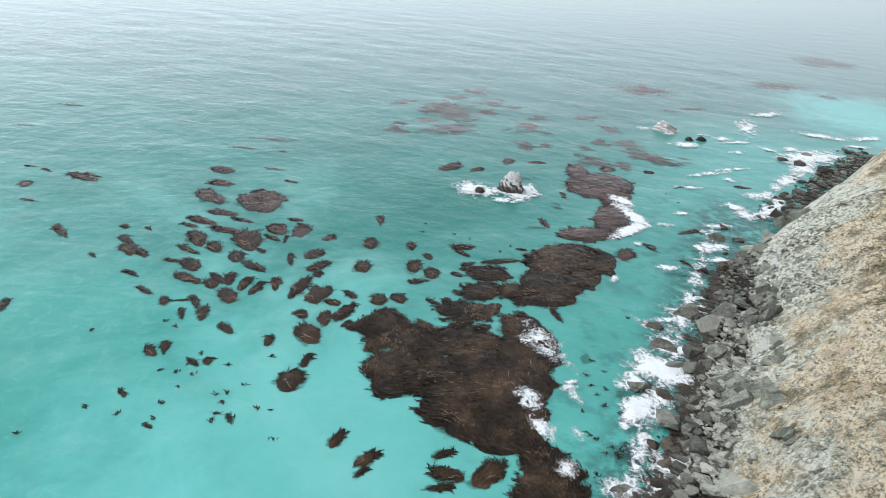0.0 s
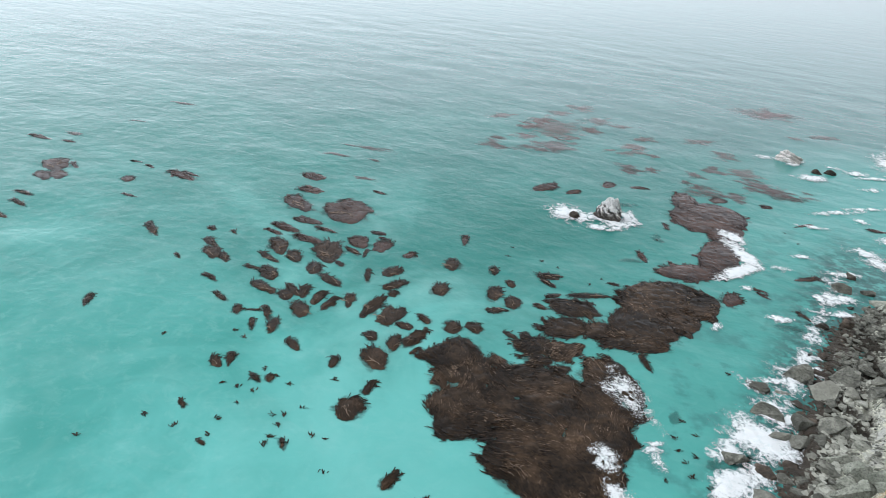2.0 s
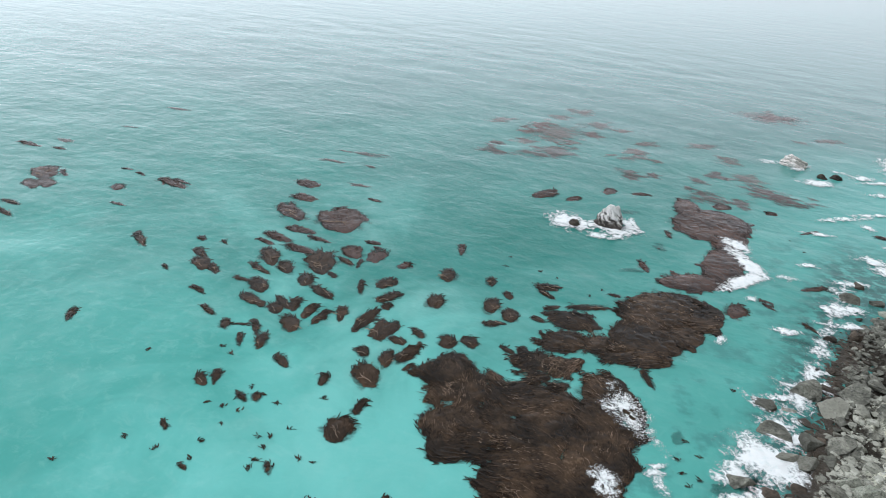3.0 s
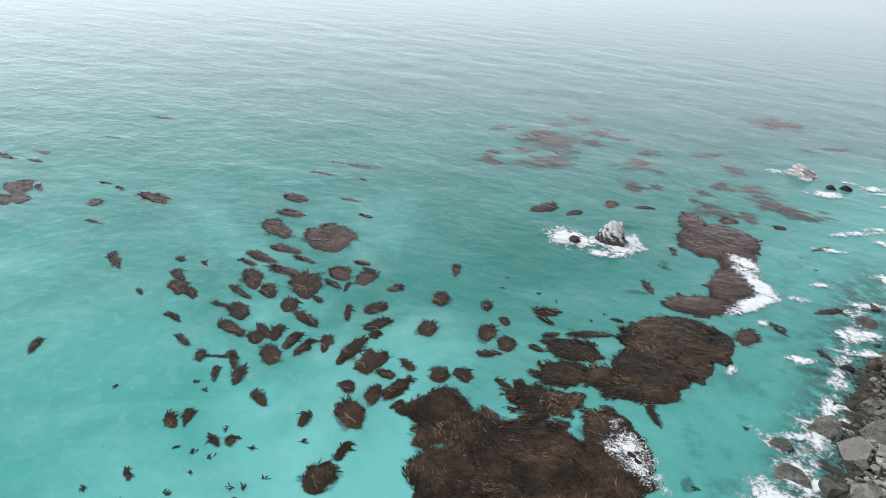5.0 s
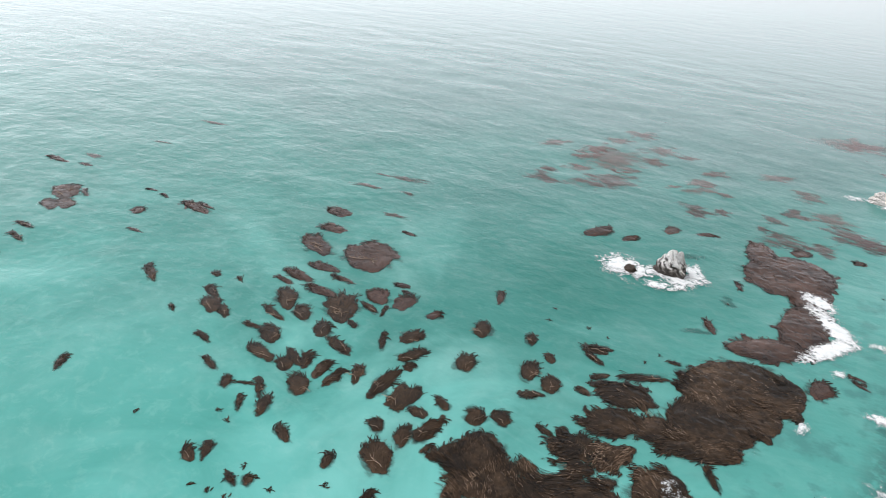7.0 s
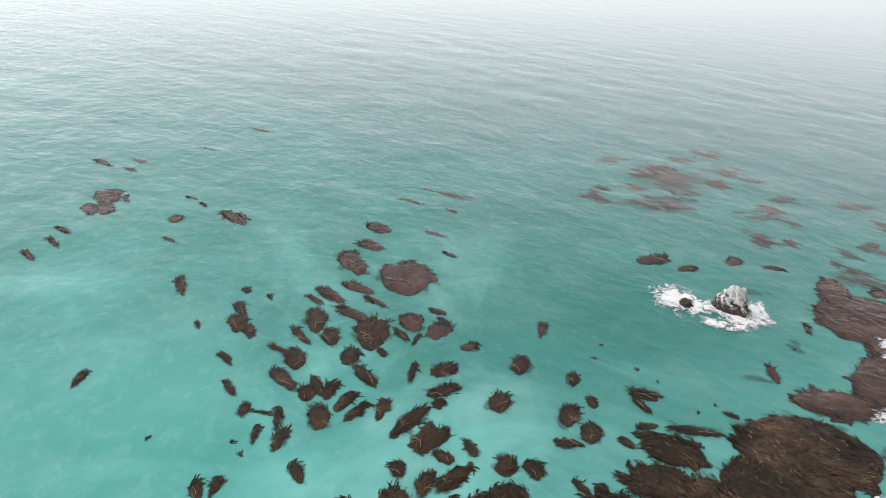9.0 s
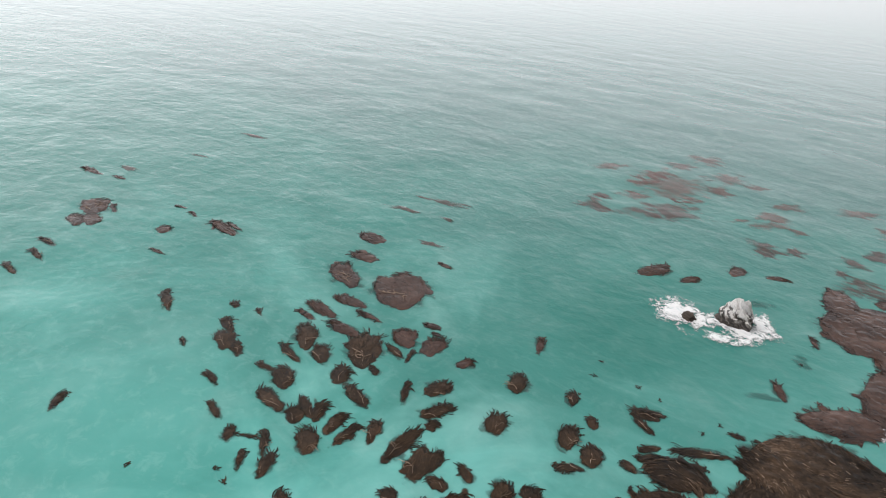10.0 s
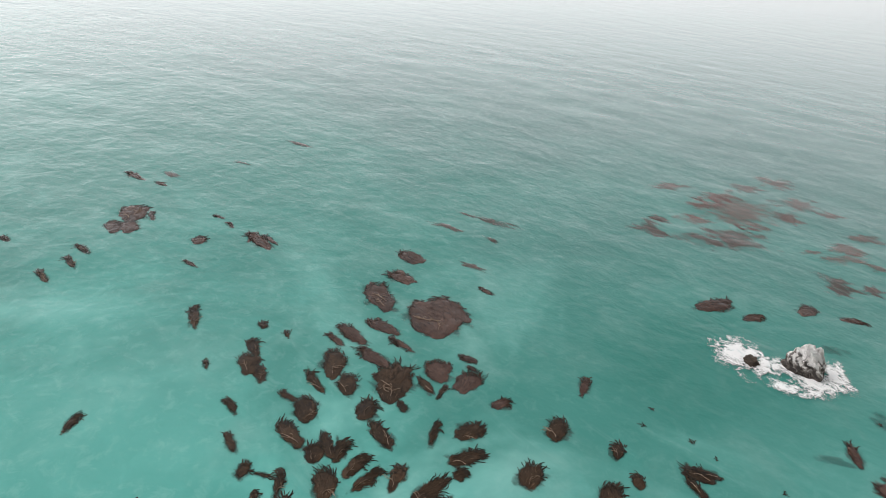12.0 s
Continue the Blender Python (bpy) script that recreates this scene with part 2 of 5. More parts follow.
def foam_material(name, lace, speckle):
    """White foam that thins out into lace where there is less of it."""
    k = Mat(name, 0.85, 1.33)
    k.b.inputs["Specular IOR Level"].default_value = 0.2
    at = k.t.nodes.new("ShaderNodeAttribute")
    at.attribute_name = "foam_amount"
    lump = k.noise(0.55, 8, 0.72, distort=0.8)
    cell = k.t.nodes.new("ShaderNodeTexVoronoi")
    cell.feature = "DISTANCE_TO_EDGE"
    cell.inputs["Scale"].default_value = 0.8
    cell.inputs["Detail"].default_value = 1.5
    warp = k.t.nodes.new("ShaderNodeTexNoise")
    warp.inputs["Scale"].default_value, warp.inputs["Detail"].default_value = 0.6, 4
    k.link(k.pos, warp.inputs["Vector"])
    bent = k.mix(1.0, k.pos, k.mix(1.0, warp.outputs["Color"], (2.6, 2.6, 0.2), "MULTIPLY"), "ADD")
    k.link(bent, cell.inputs["Vector"])
    d = k.math("SUBTRACT", k.math("MULTIPLY", at.outputs["Fac"], 0.95), k.math("MULTIPLY", cell.outputs["Distance"], lace))
    d = k.math("ADD", d, k.math("MULTIPLY", k.math("SUBTRACT", lump, 0.5), 2.0))
    d = k.math("ADD", d, k.math("MULTIPLY", k.math("SUBTRACT", k.noise(3.2, 4, 0.75), 0.5), speckle))
    k.link(k.span(d, 0.1, 0.8), k.b.inputs["Alpha"])
    return k.done(k.ramp(lump, [(0.3, (0.62, 0.71, 0.71)), (0.5, (0.8, 0.82, 0.82))]), k.bump(lump, 0.8, 0.5))


def stone_material(name, a, b, c, scale=1.0, pale=0.25, rough=0.85):
    k = Mat(name, rough)
    k.b.inputs["Specular IOR Level"].default_value = 0.25
    n1 = k.noise(0.35 * scale, 6, 0.65, distort=0.5)
    n2 = k.noise(2.2 * scale, 6, 0.7)
    vein = k.noise(1.0, 5, 0.6, k.scaled(0.35 * scale, 1.6 * scale, 2.5 * scale, 40), 1.4)
    r = k.t.nodes.new("ShaderNodeObjectInfo").outputs["Random"]
    col = k.ramp(n1, [(0.3, a), (0.55, b), (0.72, c)])
    col = k.mix(k.math("MULTIPLY", k.span(vein, 0.55, 0.7), pale), col, (0.5, 0.5, 0.46))
    col = k.mix(k.math("MULTIPLY", k.span(n2, 0.52, 0.6), 0.65), col, k.mix(0.75, col, (0.02, 0.022, 0.02)))
    col = k.mix(k.math("MULTIPLY", k.span(n2, 0.47, 0.4), 0.35), col, k.mix(0.5, col, c))
    col = k.mix(k.span(r, 0.0, 0.5, 0.6, 0.0), col, a)
    col = k.mix(k.span(r, 0.6, 1.0, 0.0, 0.5), col, c)
    h = k.math("ADD", k.math("MULTIPLY", n2, 0.5), vein)
    return k.done(col, k.bump(h, 1.0, 0.45 / scale))


def guano_material():
    k = Mat("guano_streaked_rock", 0.85)
    n = k.noise(0.5, 5, 0.65)
    fine = k.noise(2.6, 6, 0.72)
    x, y, z = k.xyz()
    up = k.t.nodes.new("ShaderNodeSeparateXYZ")
    k.link(k.geo.outputs["Normal"], up.inputs["Vector"])
    # steep ribs that lean across the face, dark in the grooves
    lean = k.math("ADD", k.math("MULTIPLY", k.math("SUBTRACT", x, y), 0.75), k.math("MULTIPLY", z, 0.9))
    lean = k.math("ADD", lean, k.math("MULTIPLY", n, 5.0))
    rib = k.math("SINE", k.math("ADD", k.math("MULTIPLY", lean, 3.1), k.math("MULTIPLY", fine, 4.0)))
    rock = k.ramp(fine, [(0.38, (0.05, 0.043, 0.037)), (0.52, (0.15, 0.13, 0.113)), (0.66, (0.36, 0.33, 0.3))])
    rock = k.mix(k.span(rib, -0.1, -0.9, 0.0, 0.75), rock, (0.045, 0.04, 0.037))
    rock = k.mix(k.math("MULTIPLY", k.span(rib, 0.3, 0.9), k.span(z, 0.8, 3.0, 0.0, 0.7)), rock, (0.6, 0.57, 0.54))
    m = k.math("ADD", k.math("MULTIPLY", up.outputs["Z"], 0.5), k.math("MULTIPLY", z, 0.2))
    m = k.math("ADD", m, k.math("ADD", k.math("MULTIPLY", n, 0.5), k.math("MULTIPLY", rib, 0.1)))
    col = k.mix(k.span(m, 0.9, 1.1), rock, (0.9, 0.885, 0.865))
    col = k.mix(k.math("MULTIPLY", k.span(rib, -0.25, -0.8), k.span(z, 5.2, 3.4, 0.15, 0.8)), col, (0.05, 0.045, 0.042))
    wet = k.span(k.math("ADD", z, k.math("MULTIPLY", fine, 0.8)), 1.5, 0.7)
    col = k.mix(k.math("MULTIPLY", wet, 0.8), col, (0.035, 0.027, 0.02))
    h = k.math("ADD", k.math("MULTIPLY", fine, 1.2), k.math("MULTIPLY", rib, 0.5))
    return k.done(col, k.bump(h, 1.0, 0.5))


def slope_material():
    """Sandy dirt with golden grass and olive brush above, chipped grey-green rock below, wet gravel with painted gap
    shade at the foot.
    """
    k = Mat("dry_grass_and_scree_slope", 0.95)
    k.b.inputs["Specular IOR Level"].default_value = 0.2
    x, y, z = k.xyz()
    broad = k.noise(0.045, 4, 0.55, distort=0.4)
    n1 = k.noise(0.16, 6, 0.68)
    n2 = k.noise(1.0, 8, 0.78)
    n3 = k.noise(2.4, 6, 0.82)
    rill = k.noise(1.0, 6, 0.7, k.scaled(0.1, 0.55, 0.35, 24), 0.3)

    def chips(scale):
        c = k.t.nodes.new("ShaderNodeTexVoronoi")
        c.inputs["Scale"].default_value = 1.0
        k.link(k.scaled(scale * 0.7, scale * 1.3, scale, 24), c.inputs["Vector"])
        s = k.t.nodes.new("ShaderNodeSeparateXYZ")
        k.link(c.outputs["Color"], s.inputs["Vector"])
        return s.outputs["X"], c.outputs["Distance"]

    small, gap = chips(2.2)
    large, seam = chips(0.7)
    sand = k.ramp(k.math("ADD", k.math("MULTIPLY", n2, 0.55), k.math("MULTIPLY", n3, 0.45)), [(0.44, (0.27, 0.215, 0.14)), (0.485, (0.77, 0.65, 0.46)), (0.535, (0.95, 0.86, 0.68))])
    straw = k.ramp(n3, [(0.4, (0.34, 0.255, 0.13)), (0.58, (0.86, 0.68, 0.39))])
    olive = k.ramp(n3, [(0.4, (0.055, 0.052, 0.034)), (0.52, (0.19, 0.175, 0.115)), (0.64, (0.4, 0.37, 0.26))])
    rust = (0.5, 0.33, 0.2)
    tone = k.math("ADD", k.math("MULTIPLY", n2, 0.45), k.math("ADD", k.math("MULTIPLY", small, 0.14), k.math("ADD", k.math("MULTIPLY", large, 0.12), k.math("MULTIPLY", rill, 0.31))))
    rock = k.ramp(tone, [(0.4, (0.1, 0.105, 0.08)), (0.465, (0.48, 0.487, 0.39)), (0.55, (0.88, 0.875, 0.74))])
    rock = k.mix(k.span(gap, 0.45, 0.65, 0.0, 0.2), rock, (0.09, 0.09, 0.07))
    col = k.mix(k.math("MULTIPLY", k.span(rill, 0.47, 0.6), k.span(n1, 0.4, 0.56, 0.1, 0.85)), sand, straw)
    col = k.mix(k.math("MULTIPLY", k.span(k.noise(0.11, 4, 0.6), 0.56, 0.66), 0.35), col, rust)
    # brush in clumps
    brush = k.math("ADD", k.math("MULTIPLY", n1, 0.6), k.math("MULTIPLY", n2, 0.4))
    col = k.mix(k.span(brush, 0.51, 0.55, 0.0, 0.85), col, olive)
    # stones that lie in the dirt
    col = k.mix(k.math("MULTIPLY", k.span(small, 0.86, 0.9), k.span(gap, 0.35, 0.25)), col, (0.66, 0.64, 0.56))
    # grey-green rock low on the face and along the ridge
    low = k.math("ADD", k.math("MULTIPLY", z, -0.033), k.math("MULTIPLY", k.math("SUBTRACT", broad, 0.5), 1.6))
    low = k.math("ADD", low, k.math("MULTIPLY", k.math("SUBTRACT", n2, 0.5), 0.9))
    edge = k.math("ADD", k.math("MULTIPLY", k.math("SUBTRACT", x, 83.0), -0.52), k.math("MULTIPLY", k.math("SUBTRACT", y, 170.0), 0.86))
    low = k.math("ADD", low, k.span(edge, -62, -8, 0.0, 0.45))
    col = k.mix(k.span(low, -0.36, -0.16), col, rock)
    # bleached runs down the rock
    pale = k.math("MULTIPLY", k.span(k.noise(1.0, 7, 0.7, k.scaled(0.07, 0.42, 0.3, 24), 0.5), 0.57, 0.63), k.span(z, 26, 8))
    col = k.mix(k.math("MULTIPLY", pale, 0.55), col, k.ramp(n3, [(0.35, (0.4, 0.41, 0.37)), (0.6, (0.68, 0.68, 0.62))]))
    # a broken white quartz vein along the foot of the face
    vein = k.math("SUBTRACT", k.math("MULTIPLY", x, 0.9035), k.math("MULTIPLY", y, 0.4285))
    vein = k.math("ADD", k.math("SUBTRACT", vein, 11.8), k.math("MULTIPLY", k.math("SUBTRACT", k.noise(0.12, 5, 0.65), 0.5), 9.0))
    vein = k.span(k.math("ABSOLUTE", vein), 1.1, 0.4)
    vein = k.math("MULTIPLY", vein, k.math("MULTIPLY", k.span(y, 98, 108), k.span(k.noise(0.5, 5, 0.7), 0.40, 0.52)))
    col = k.mix(k.math("MULTIPLY", vein, 0.85), col, (0.74, 0.73, 0.68))
    # wet ground between the shore rocks, darkened further to paint the shade in the gaps
    gravel_shade = k.ramp(n3, [(0.35, (0.016, 0.014, 0.012)), (0.62, (0.085, 0.075, 0.06))])
    col = k.mix(k.span(k.math("ADD", z, k.math("MULTIPLY", n2, 3.0)), 4.2, 2.6), col, gravel_shade)
    h = k.math("ADD", k.math("MULTIPLY", n2, 1.2), k.math("MULTIPLY", n3, 0.5))
    h = k.math("ADD", h, k.math("MULTIPLY", k.math("ADD", small, large), 0.14))
    return k.done(col, k.bump(h, 1.0, 0.9))


SEA = sea_material()
BROWNS = ((0.007, 0.0055, 0.004), (0.024, 0.0155, 0.009), (0.066, 0.041, 0.0235), (0.23, 0.155, 0.1))
KELP = kelp_material("brown_kelp", BROWNS, 0.28)
KELP_BODY = kelp_material("kelp_clump_body", ((0.01, 0.007, 0.005), (0.03, 0.019, 0.0105), (0.06, 0.036, 0.02), (0.13, 0.08, 0.046)), 0.32, 1.4)
KELP_TIP = kelp_material("dark_kelp_tips", ((0.008, 0.008, 0.006), (0.022, 0.017, 0.0105), (0.05, 0.037, 0.02), (0.1, 0.07, 0.04)), 0.3)
KELP_MAT = kelp_material("matted_kelp", BROWNS, 0.28, 1.2)
# kelp awash; the paler reddish shades also carry distance haze in their colour
KELP_HAZED = kelp_material("washed_kelp_hazed", ((0.016, 0.01, 0.008), (0.045, 0.025, 0.0175), (0.1, 0.055, 0.039), (0.2, 0.118, 0.085)), 0.48, 1.6, True)
KELP_HAZED_BODY = kelp_material("drowned_kelp_body_hazed", ((0.02, 0.012, 0.01), (0.05, 0.028, 0.02), (0.085, 0.047, 0.034), (0.16, 0.095, 0.07)), 0.52, 0.9, True)
# submerged kelp, paler and redder with distance: haze put into the colour
KELP_FAR = far_kelp_material("hazed_kelp_under_swell", 0.55, ((0.09, 0.05, 0.045), (0.17, 0.085, 0.072), (0.24, 0.125, 0.105)))
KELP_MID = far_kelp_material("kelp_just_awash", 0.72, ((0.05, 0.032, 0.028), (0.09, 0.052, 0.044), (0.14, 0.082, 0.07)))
KELP_SUNK = far_kelp_material("sunken_kelp_fringe", 0.45, ((0.03, 0.055, 0.048), (0.04, 0.05, 0.042), (0.055, 0.06, 0.05)))
# sunken fronds round a clump and its shadow on the water, painted together
KELP_HALO = far_kelp_material("clump_fringe_shade", 0.5, ((0.03, 0.05, 0.044), (0.035, 0.05, 0.042), (0.045, 0.06, 0.05)))
KELP_DEEP = far_kelp_material("deep_sunken_kelp", 0.34, ((0.02, 0.06, 0.055), (0.025, 0.055, 0.05), (0.03, 0.07, 0.062)))
STIPE = kelp_material("tan_kelp_stipe", ((0.06, 0.044, 0.032), (0.13, 0.093, 0.067), (0.25, 0.182, 0.132), (0.44, 0.335, 0.25)), 0.3)
FOAM = foam_material("sea_foam", 1.5, 0.5)
FOAM_FINE = foam_material("fine_foam", 0.6, 2.6)
STONE = stone_material("grey_green_stone", (0.06, 0.06, 0.05), (0.17, 0.17, 0.142), (0.36, 0.357, 0.3))
STONE_WET = stone_material("wet_dark_stone", (0.014, 0.012, 0.01), (0.042, 0.035, 0.027), (0.1, 0.082, 0.062), pale=0.05, rough=0.5)
STONE_PALE = stone_material("pale_slab_stone", (0.2, 0.205, 0.172), (0.36, 0.362, 0.305), (0.56, 0.556, 0.48))
STONE_BROWN = stone_material("brown_wet_stone", (0.03, 0.023, 0.017), (0.085, 0.066, 0.05), (0.18, 0.145, 0.112), pale=0.1, rough=0.55)
CRAG = stone_material("grey_green_crag", (0.12, 0.128, 0.1), (0.29, 0.3, 0.245), (0.52, 0.525, 0.445), 1.4, 0.5)
GUANO = guano_material()
STONE_BLEACHED = stone_material("bleached_guano_stone", (0.42, 0.4, 0.37), (0.66, 0.63, 0.6), (0.86, 0.84, 0.81), 0.6)
SLOPE = slope_material()
STRAW = dry_material("dry_straw", (0.3, 0.215, 0.095), (0.66, 0.51, 0.26))
SCRUB = dry_material("grey_green_scrub", (0.055, 0.053, 0.032), (0.2, 0.18, 0.11))


# ---- helpers ----
def mesh_from(name, verts, faces, material, smooth=False):
    me = bpy.data.meshes.new(name)
    me.from_pydata(verts, [], faces)
    me.materials.append(material)
    if smooth:
        me.polygons.foreach_set("use_smooth", [True] * len(me.polygons))
    me.update()
    return me


def thing(name, label, category, group="", at=(0, 0, 0)):
    ob = new(name)
    ob.location = at
    return tagged(ob, label, category, group)


def part(name, verts, faces, material, parent, label="", smooth=False, kind=""):
    ob = new(name, mesh_from(name, verts, faces, material, smooth))
    ob.parent = parent
    return tagged(ob, label, kind=kind)


def fbm(x, y, z=0.0, octaves=4):
    v, a, f = 0.0, 0.5, 1.0
    for _ in range(octaves):
        v += a * noise.noise((x * f, y * f, z + 7.3 * f))
        a, f = a * 0.5, f * 2.03
    return v


def swell(x, y):
    """The height of the sea surface: irregular low swell that fades towards the horizon."""
    fade = max(0.0, 1 - abs(x + 20) / 320) * max(0.0, 1 - abs(y - 260) / 330)
    k = min(1.0, fade * 4)
    return k * (0.22 * noise.noise((x * 0.036 + 0.008 * y, y * 0.06, 0.5)) + 0.10 * noise.noise((x * 0.11, y * 0.17, 4.5)))


# ---- lists of places: x, y, half length, half width, heading ----
CLUMPS_a = [
    (-94.8, 141.5, 4.4, 0.9, -43), (-81.7, 131.8, 1.4, 0.2, -43), (-68.3, 170.7, 6.3, 3.3, -35), (-71.7, 191.0, 3.7, 2.4, 2),
    (-68.5, 181.3, 3.7, 2.2, 4), (4.9, 154.8, 2.6, 1.3, 3), (4.4, 152.3, 2.4, 0.8, -45), (-24.1, 100.8, 2.1, 0.7, 84),
    (-25.5, 94.4, 3.1, 2.6, 80), (-14.4, 81.2, 2.0, 0.8, 71), (-8.9, 77.5, 2.5, 1.0, 49), (-9.3, 74.7, 1.3, 0.3, 51),
    (3.2, 80.2, 2.0, 0.7, 32), (4.4, 76.2, 2.9, 1.5, 0), (11.0, 76.9, 3.4, 2.0, 42), (3.0, 73.2, 2.1, 0.5, 17),
    (-53.0, 86.9, 1.2, 0.4, -39), (-45.4, 79.9, 0.7, 0.2, -29),
]
CLUMPS_b = [
    (-33.0, 83.3, 0.9, 0.3, -63), (5.8, 124.8, 3.3, 2.4, -93), (-75.2, 136.1, 3.1, 2.0, -34), (-78.1, 140.5, 3.0, 1.1, -36),
    (-71.5, 135.0, 2.2, 1.1, -40), (-81.5, 147.3, 1.1, 0.7, -5), (-75.7, 147.7, 1.2, 0.3, -39), (-62.1, 139.0, 3.7, 0.8, -27),
    (-66.4, 151.7, 2.8, 0.7, -19), (-64.5, 154.9, 4.3, 1.4, -16), (-56.8, 151.1, 4.3, 1.6, -15), (-49.7, 146.5, 5.4, 3.7, 120),
    (-62.1, 145.1, 4.3, 2.3, -56), (-56.4, 141.3, 2.9, 1.8, -55), (-63.3, 133.1, 1.9, 0.6, -1), (-58.6, 132.2, 3.3, 2.3, -47),
    (-57.1, 126.0, 3.9, 1.5, -23), (-49.8, 137.7, 2.6, 2.0, -54),
]
CLUMPS_c = [
    (-44.9, 142.1, 1.4, 0.8, -37), (-44.1, 133.8, 3.5, 1.4, -28), (-37.0, 139.3, 3.2, 0.5, 105), (-69.9, 125.9, 2.2, 0.6, -25),
    (-63.9, 119.4, 2.4, 0.6, -31), (-58.1, 116.1, 1.7, 0.9, 110), (-55.2, 116.9, 1.1, 0.3, 20), (-51.9, 117.1, 2.9, 0.6, 121),
    (-51.1, 124.7, 2.2, 1.6, 111), (-50.3, 127.2, 3.3, 1.0, -39), (-47.9, 127.2, 2.6, 1.1, 107), (-45.9, 120.5, 3.0, 1.9, -51),
    (-44.1, 126.0, 3.1, 1.2, 87), (-41.1, 124.4, 3.1, 1.0, 78), (-37.2, 127.4, 2.8, 1.0, 102), (-44.3, 154.6, 3.2, 2.7, -47),
    (-44.2, 149.6, 2.7, 0.9, -30), (-40.9, 149.7, 2.1, 0.4, 96),
]
CLUMPS_d = [
    (-38.1, 154.5, 3.3, 2.2, 70), (-41.0, 161.5, 1.8, 0.9, 8), (-38.9, 159.0, 1.0, 0.4, -13), (-30.4, 152.9, 1.9, 1.3, 54),
    (-19.1, 152.0, 2.9, 2.0, 92), (-18.4, 166.5, 2.8, 0.8, 96), (-32.0, 143.1, 3.1, 1.8, 56), (-29.9, 137.0, 3.3, 1.5, 53),
    (-29.0, 133.4, 1.4, 1.0, 62), (-19.1, 139.3, 2.7, 2.0, 74), (-53.4, 171.4, 8.2, 7.0, 100), (-61.1, 161.0, 4.0, 1.8, -7),
    (-54.7, 158.0, 3.3, 0.7, -13), (-48.7, 112.9, 2.7, 1.0, 102), (-52.9, 112.1, 1.8, 0.4, 116), (-31.8, 126.8, 4.5, 1.6, 79),
    (-26.9, 124.6, 4.3, 2.4, 61), (-42.2, 108.3, 2.0, 0.9, -36),
]
CLUMPS_e = [
    (-53.4, 98.8, 1.7, 1.1, -38), (-51.3, 100.5, 1.9, 0.7, 108), (-44.5, 96.9, 1.6, 0.4, -34), (-42.0, 97.7, 0.8, 0.7, 109),
    (-32.7, 105.8, 1.7, 0.8, 93), (-25.7, 109.7, 3.7, 2.6, 114), (-28.7, 116.3, 1.7, 1.3, -53), (-23.6, 115.4, 2.4, 1.3, 99),
    (-20.1, 118.4, 3.7, 1.7, 68), (-19.0, 114.3, 1.1, 0.4, 61), (-23.0, 122.0, 1.8, 1.1, -2), (-19.7, 125.9, 1.8, 1.0, -42),
    (-13.3, 125.2, 2.3, 1.9, 72), (-8.9, 126.4, 2.1, 1.7, -15), (-9.1, 120.8, 1.5, 0.7, -41), (-6.7, 142.1, 3.1, 1.9, 92),
    (-8.4, 153.1, 1.9, 1.1, 94), (-3.6, 148.0, 1.6, 1.0, 110),
]
CLUMPS_f = [
    (-2.3, 139.5, 2.6, 1.9, 84), (56.2, 228.7, 3.2, 2.0, 41), (72.2, 230.1, 2.2, 0.9, 35), (21.2, 157.3, 1.2, 0.6, 8),
    (6.0, 156.0, 2.5, 1.0, 9),
]
CLUMPS_g = [
    (5.7, 151.5, 1.7, 0.5, -44), (15.0, 149.4, 5.1, 1.0, 17), (28.9, 175.5, 3.2, 0.9, -73), (49.6, 160.2, 3.9, 2.2, 56),
    (6.7, 146.2, 2.1, 0.7, 39), (4.1, 140.4, 1.5, 0.9, -21), (27.1, 126.4, 2.7, 0.5, -69), (-1.0, 126.4, 1.8, 0.7, -23),
    (-5.1, 135.3, 2.2, 1.0, 17), (34.0, 138.8, 2.0, 0.3, 54), (72.7, 180.2, 4.2, 0.8, 30), (81.0, 218.5, 3.5, 0.5, 37),
    (58.3, 165.9, 1.7, 0.4, -46), (58.3, 168.4, 1.5, 0.4, -15), (66.6, 158.7, 2.4, 0.5, -56), (37.2, 199.3, 2.4, 0.5, -76),
]
CLUMPS_h = [
    (-88.0, 109.0, 2.2, 0.6, 112),
]
CLUMPS = CLUMPS_a + CLUMPS_b + CLUMPS_c + CLUMPS_d + CLUMPS_e + CLUMPS_f + CLUMPS_g + CLUMPS_h
FAR_CLUMPS_a = [
    (-154.5, 139.9, 1.7, 0.7, -11), (-132.8, 134.4, 3.1, 0.6, -19), (-133.3, 141.6, 3.4, 0.6, -23), (-136.4, 147.1, 2.7, 0.8, -11),
    (-143.7, 167.0, 4.7, 3.9, -38), (-140.7, 158.8, 3.4, 1.9, -32), (-137.7, 161.1, 3.4, 2.1, -31), (-138.5, 168.9, 2.7, 0.4, -38),
    (-119.3, 166.5, 2.2, 1.9, -33), (-107.5, 175.5, 5.4, 1.9, -23), (-105.8, 177.4, 3.3, 0.5, -18), (-125.2, 179.3, 1.7, 0.4, -2),
    (-119.3, 177.6, 1.8, 0.5, -28), (-112.3, 156.9, 2.1, 0.4, -9), (-163.4, 184.7, 4.2, 1.0, -9), (-156.7, 192.0, 3.8, 1.1, -18),
    (-153.6, 185.3, 2.2, 0.6, -1), (-147.7, 213.0, 3.3, 0.8, 5),
]
FAR_CLUMPS_b = [
    (-145.3, 239.4, 4.1, 1.0, 4),
]
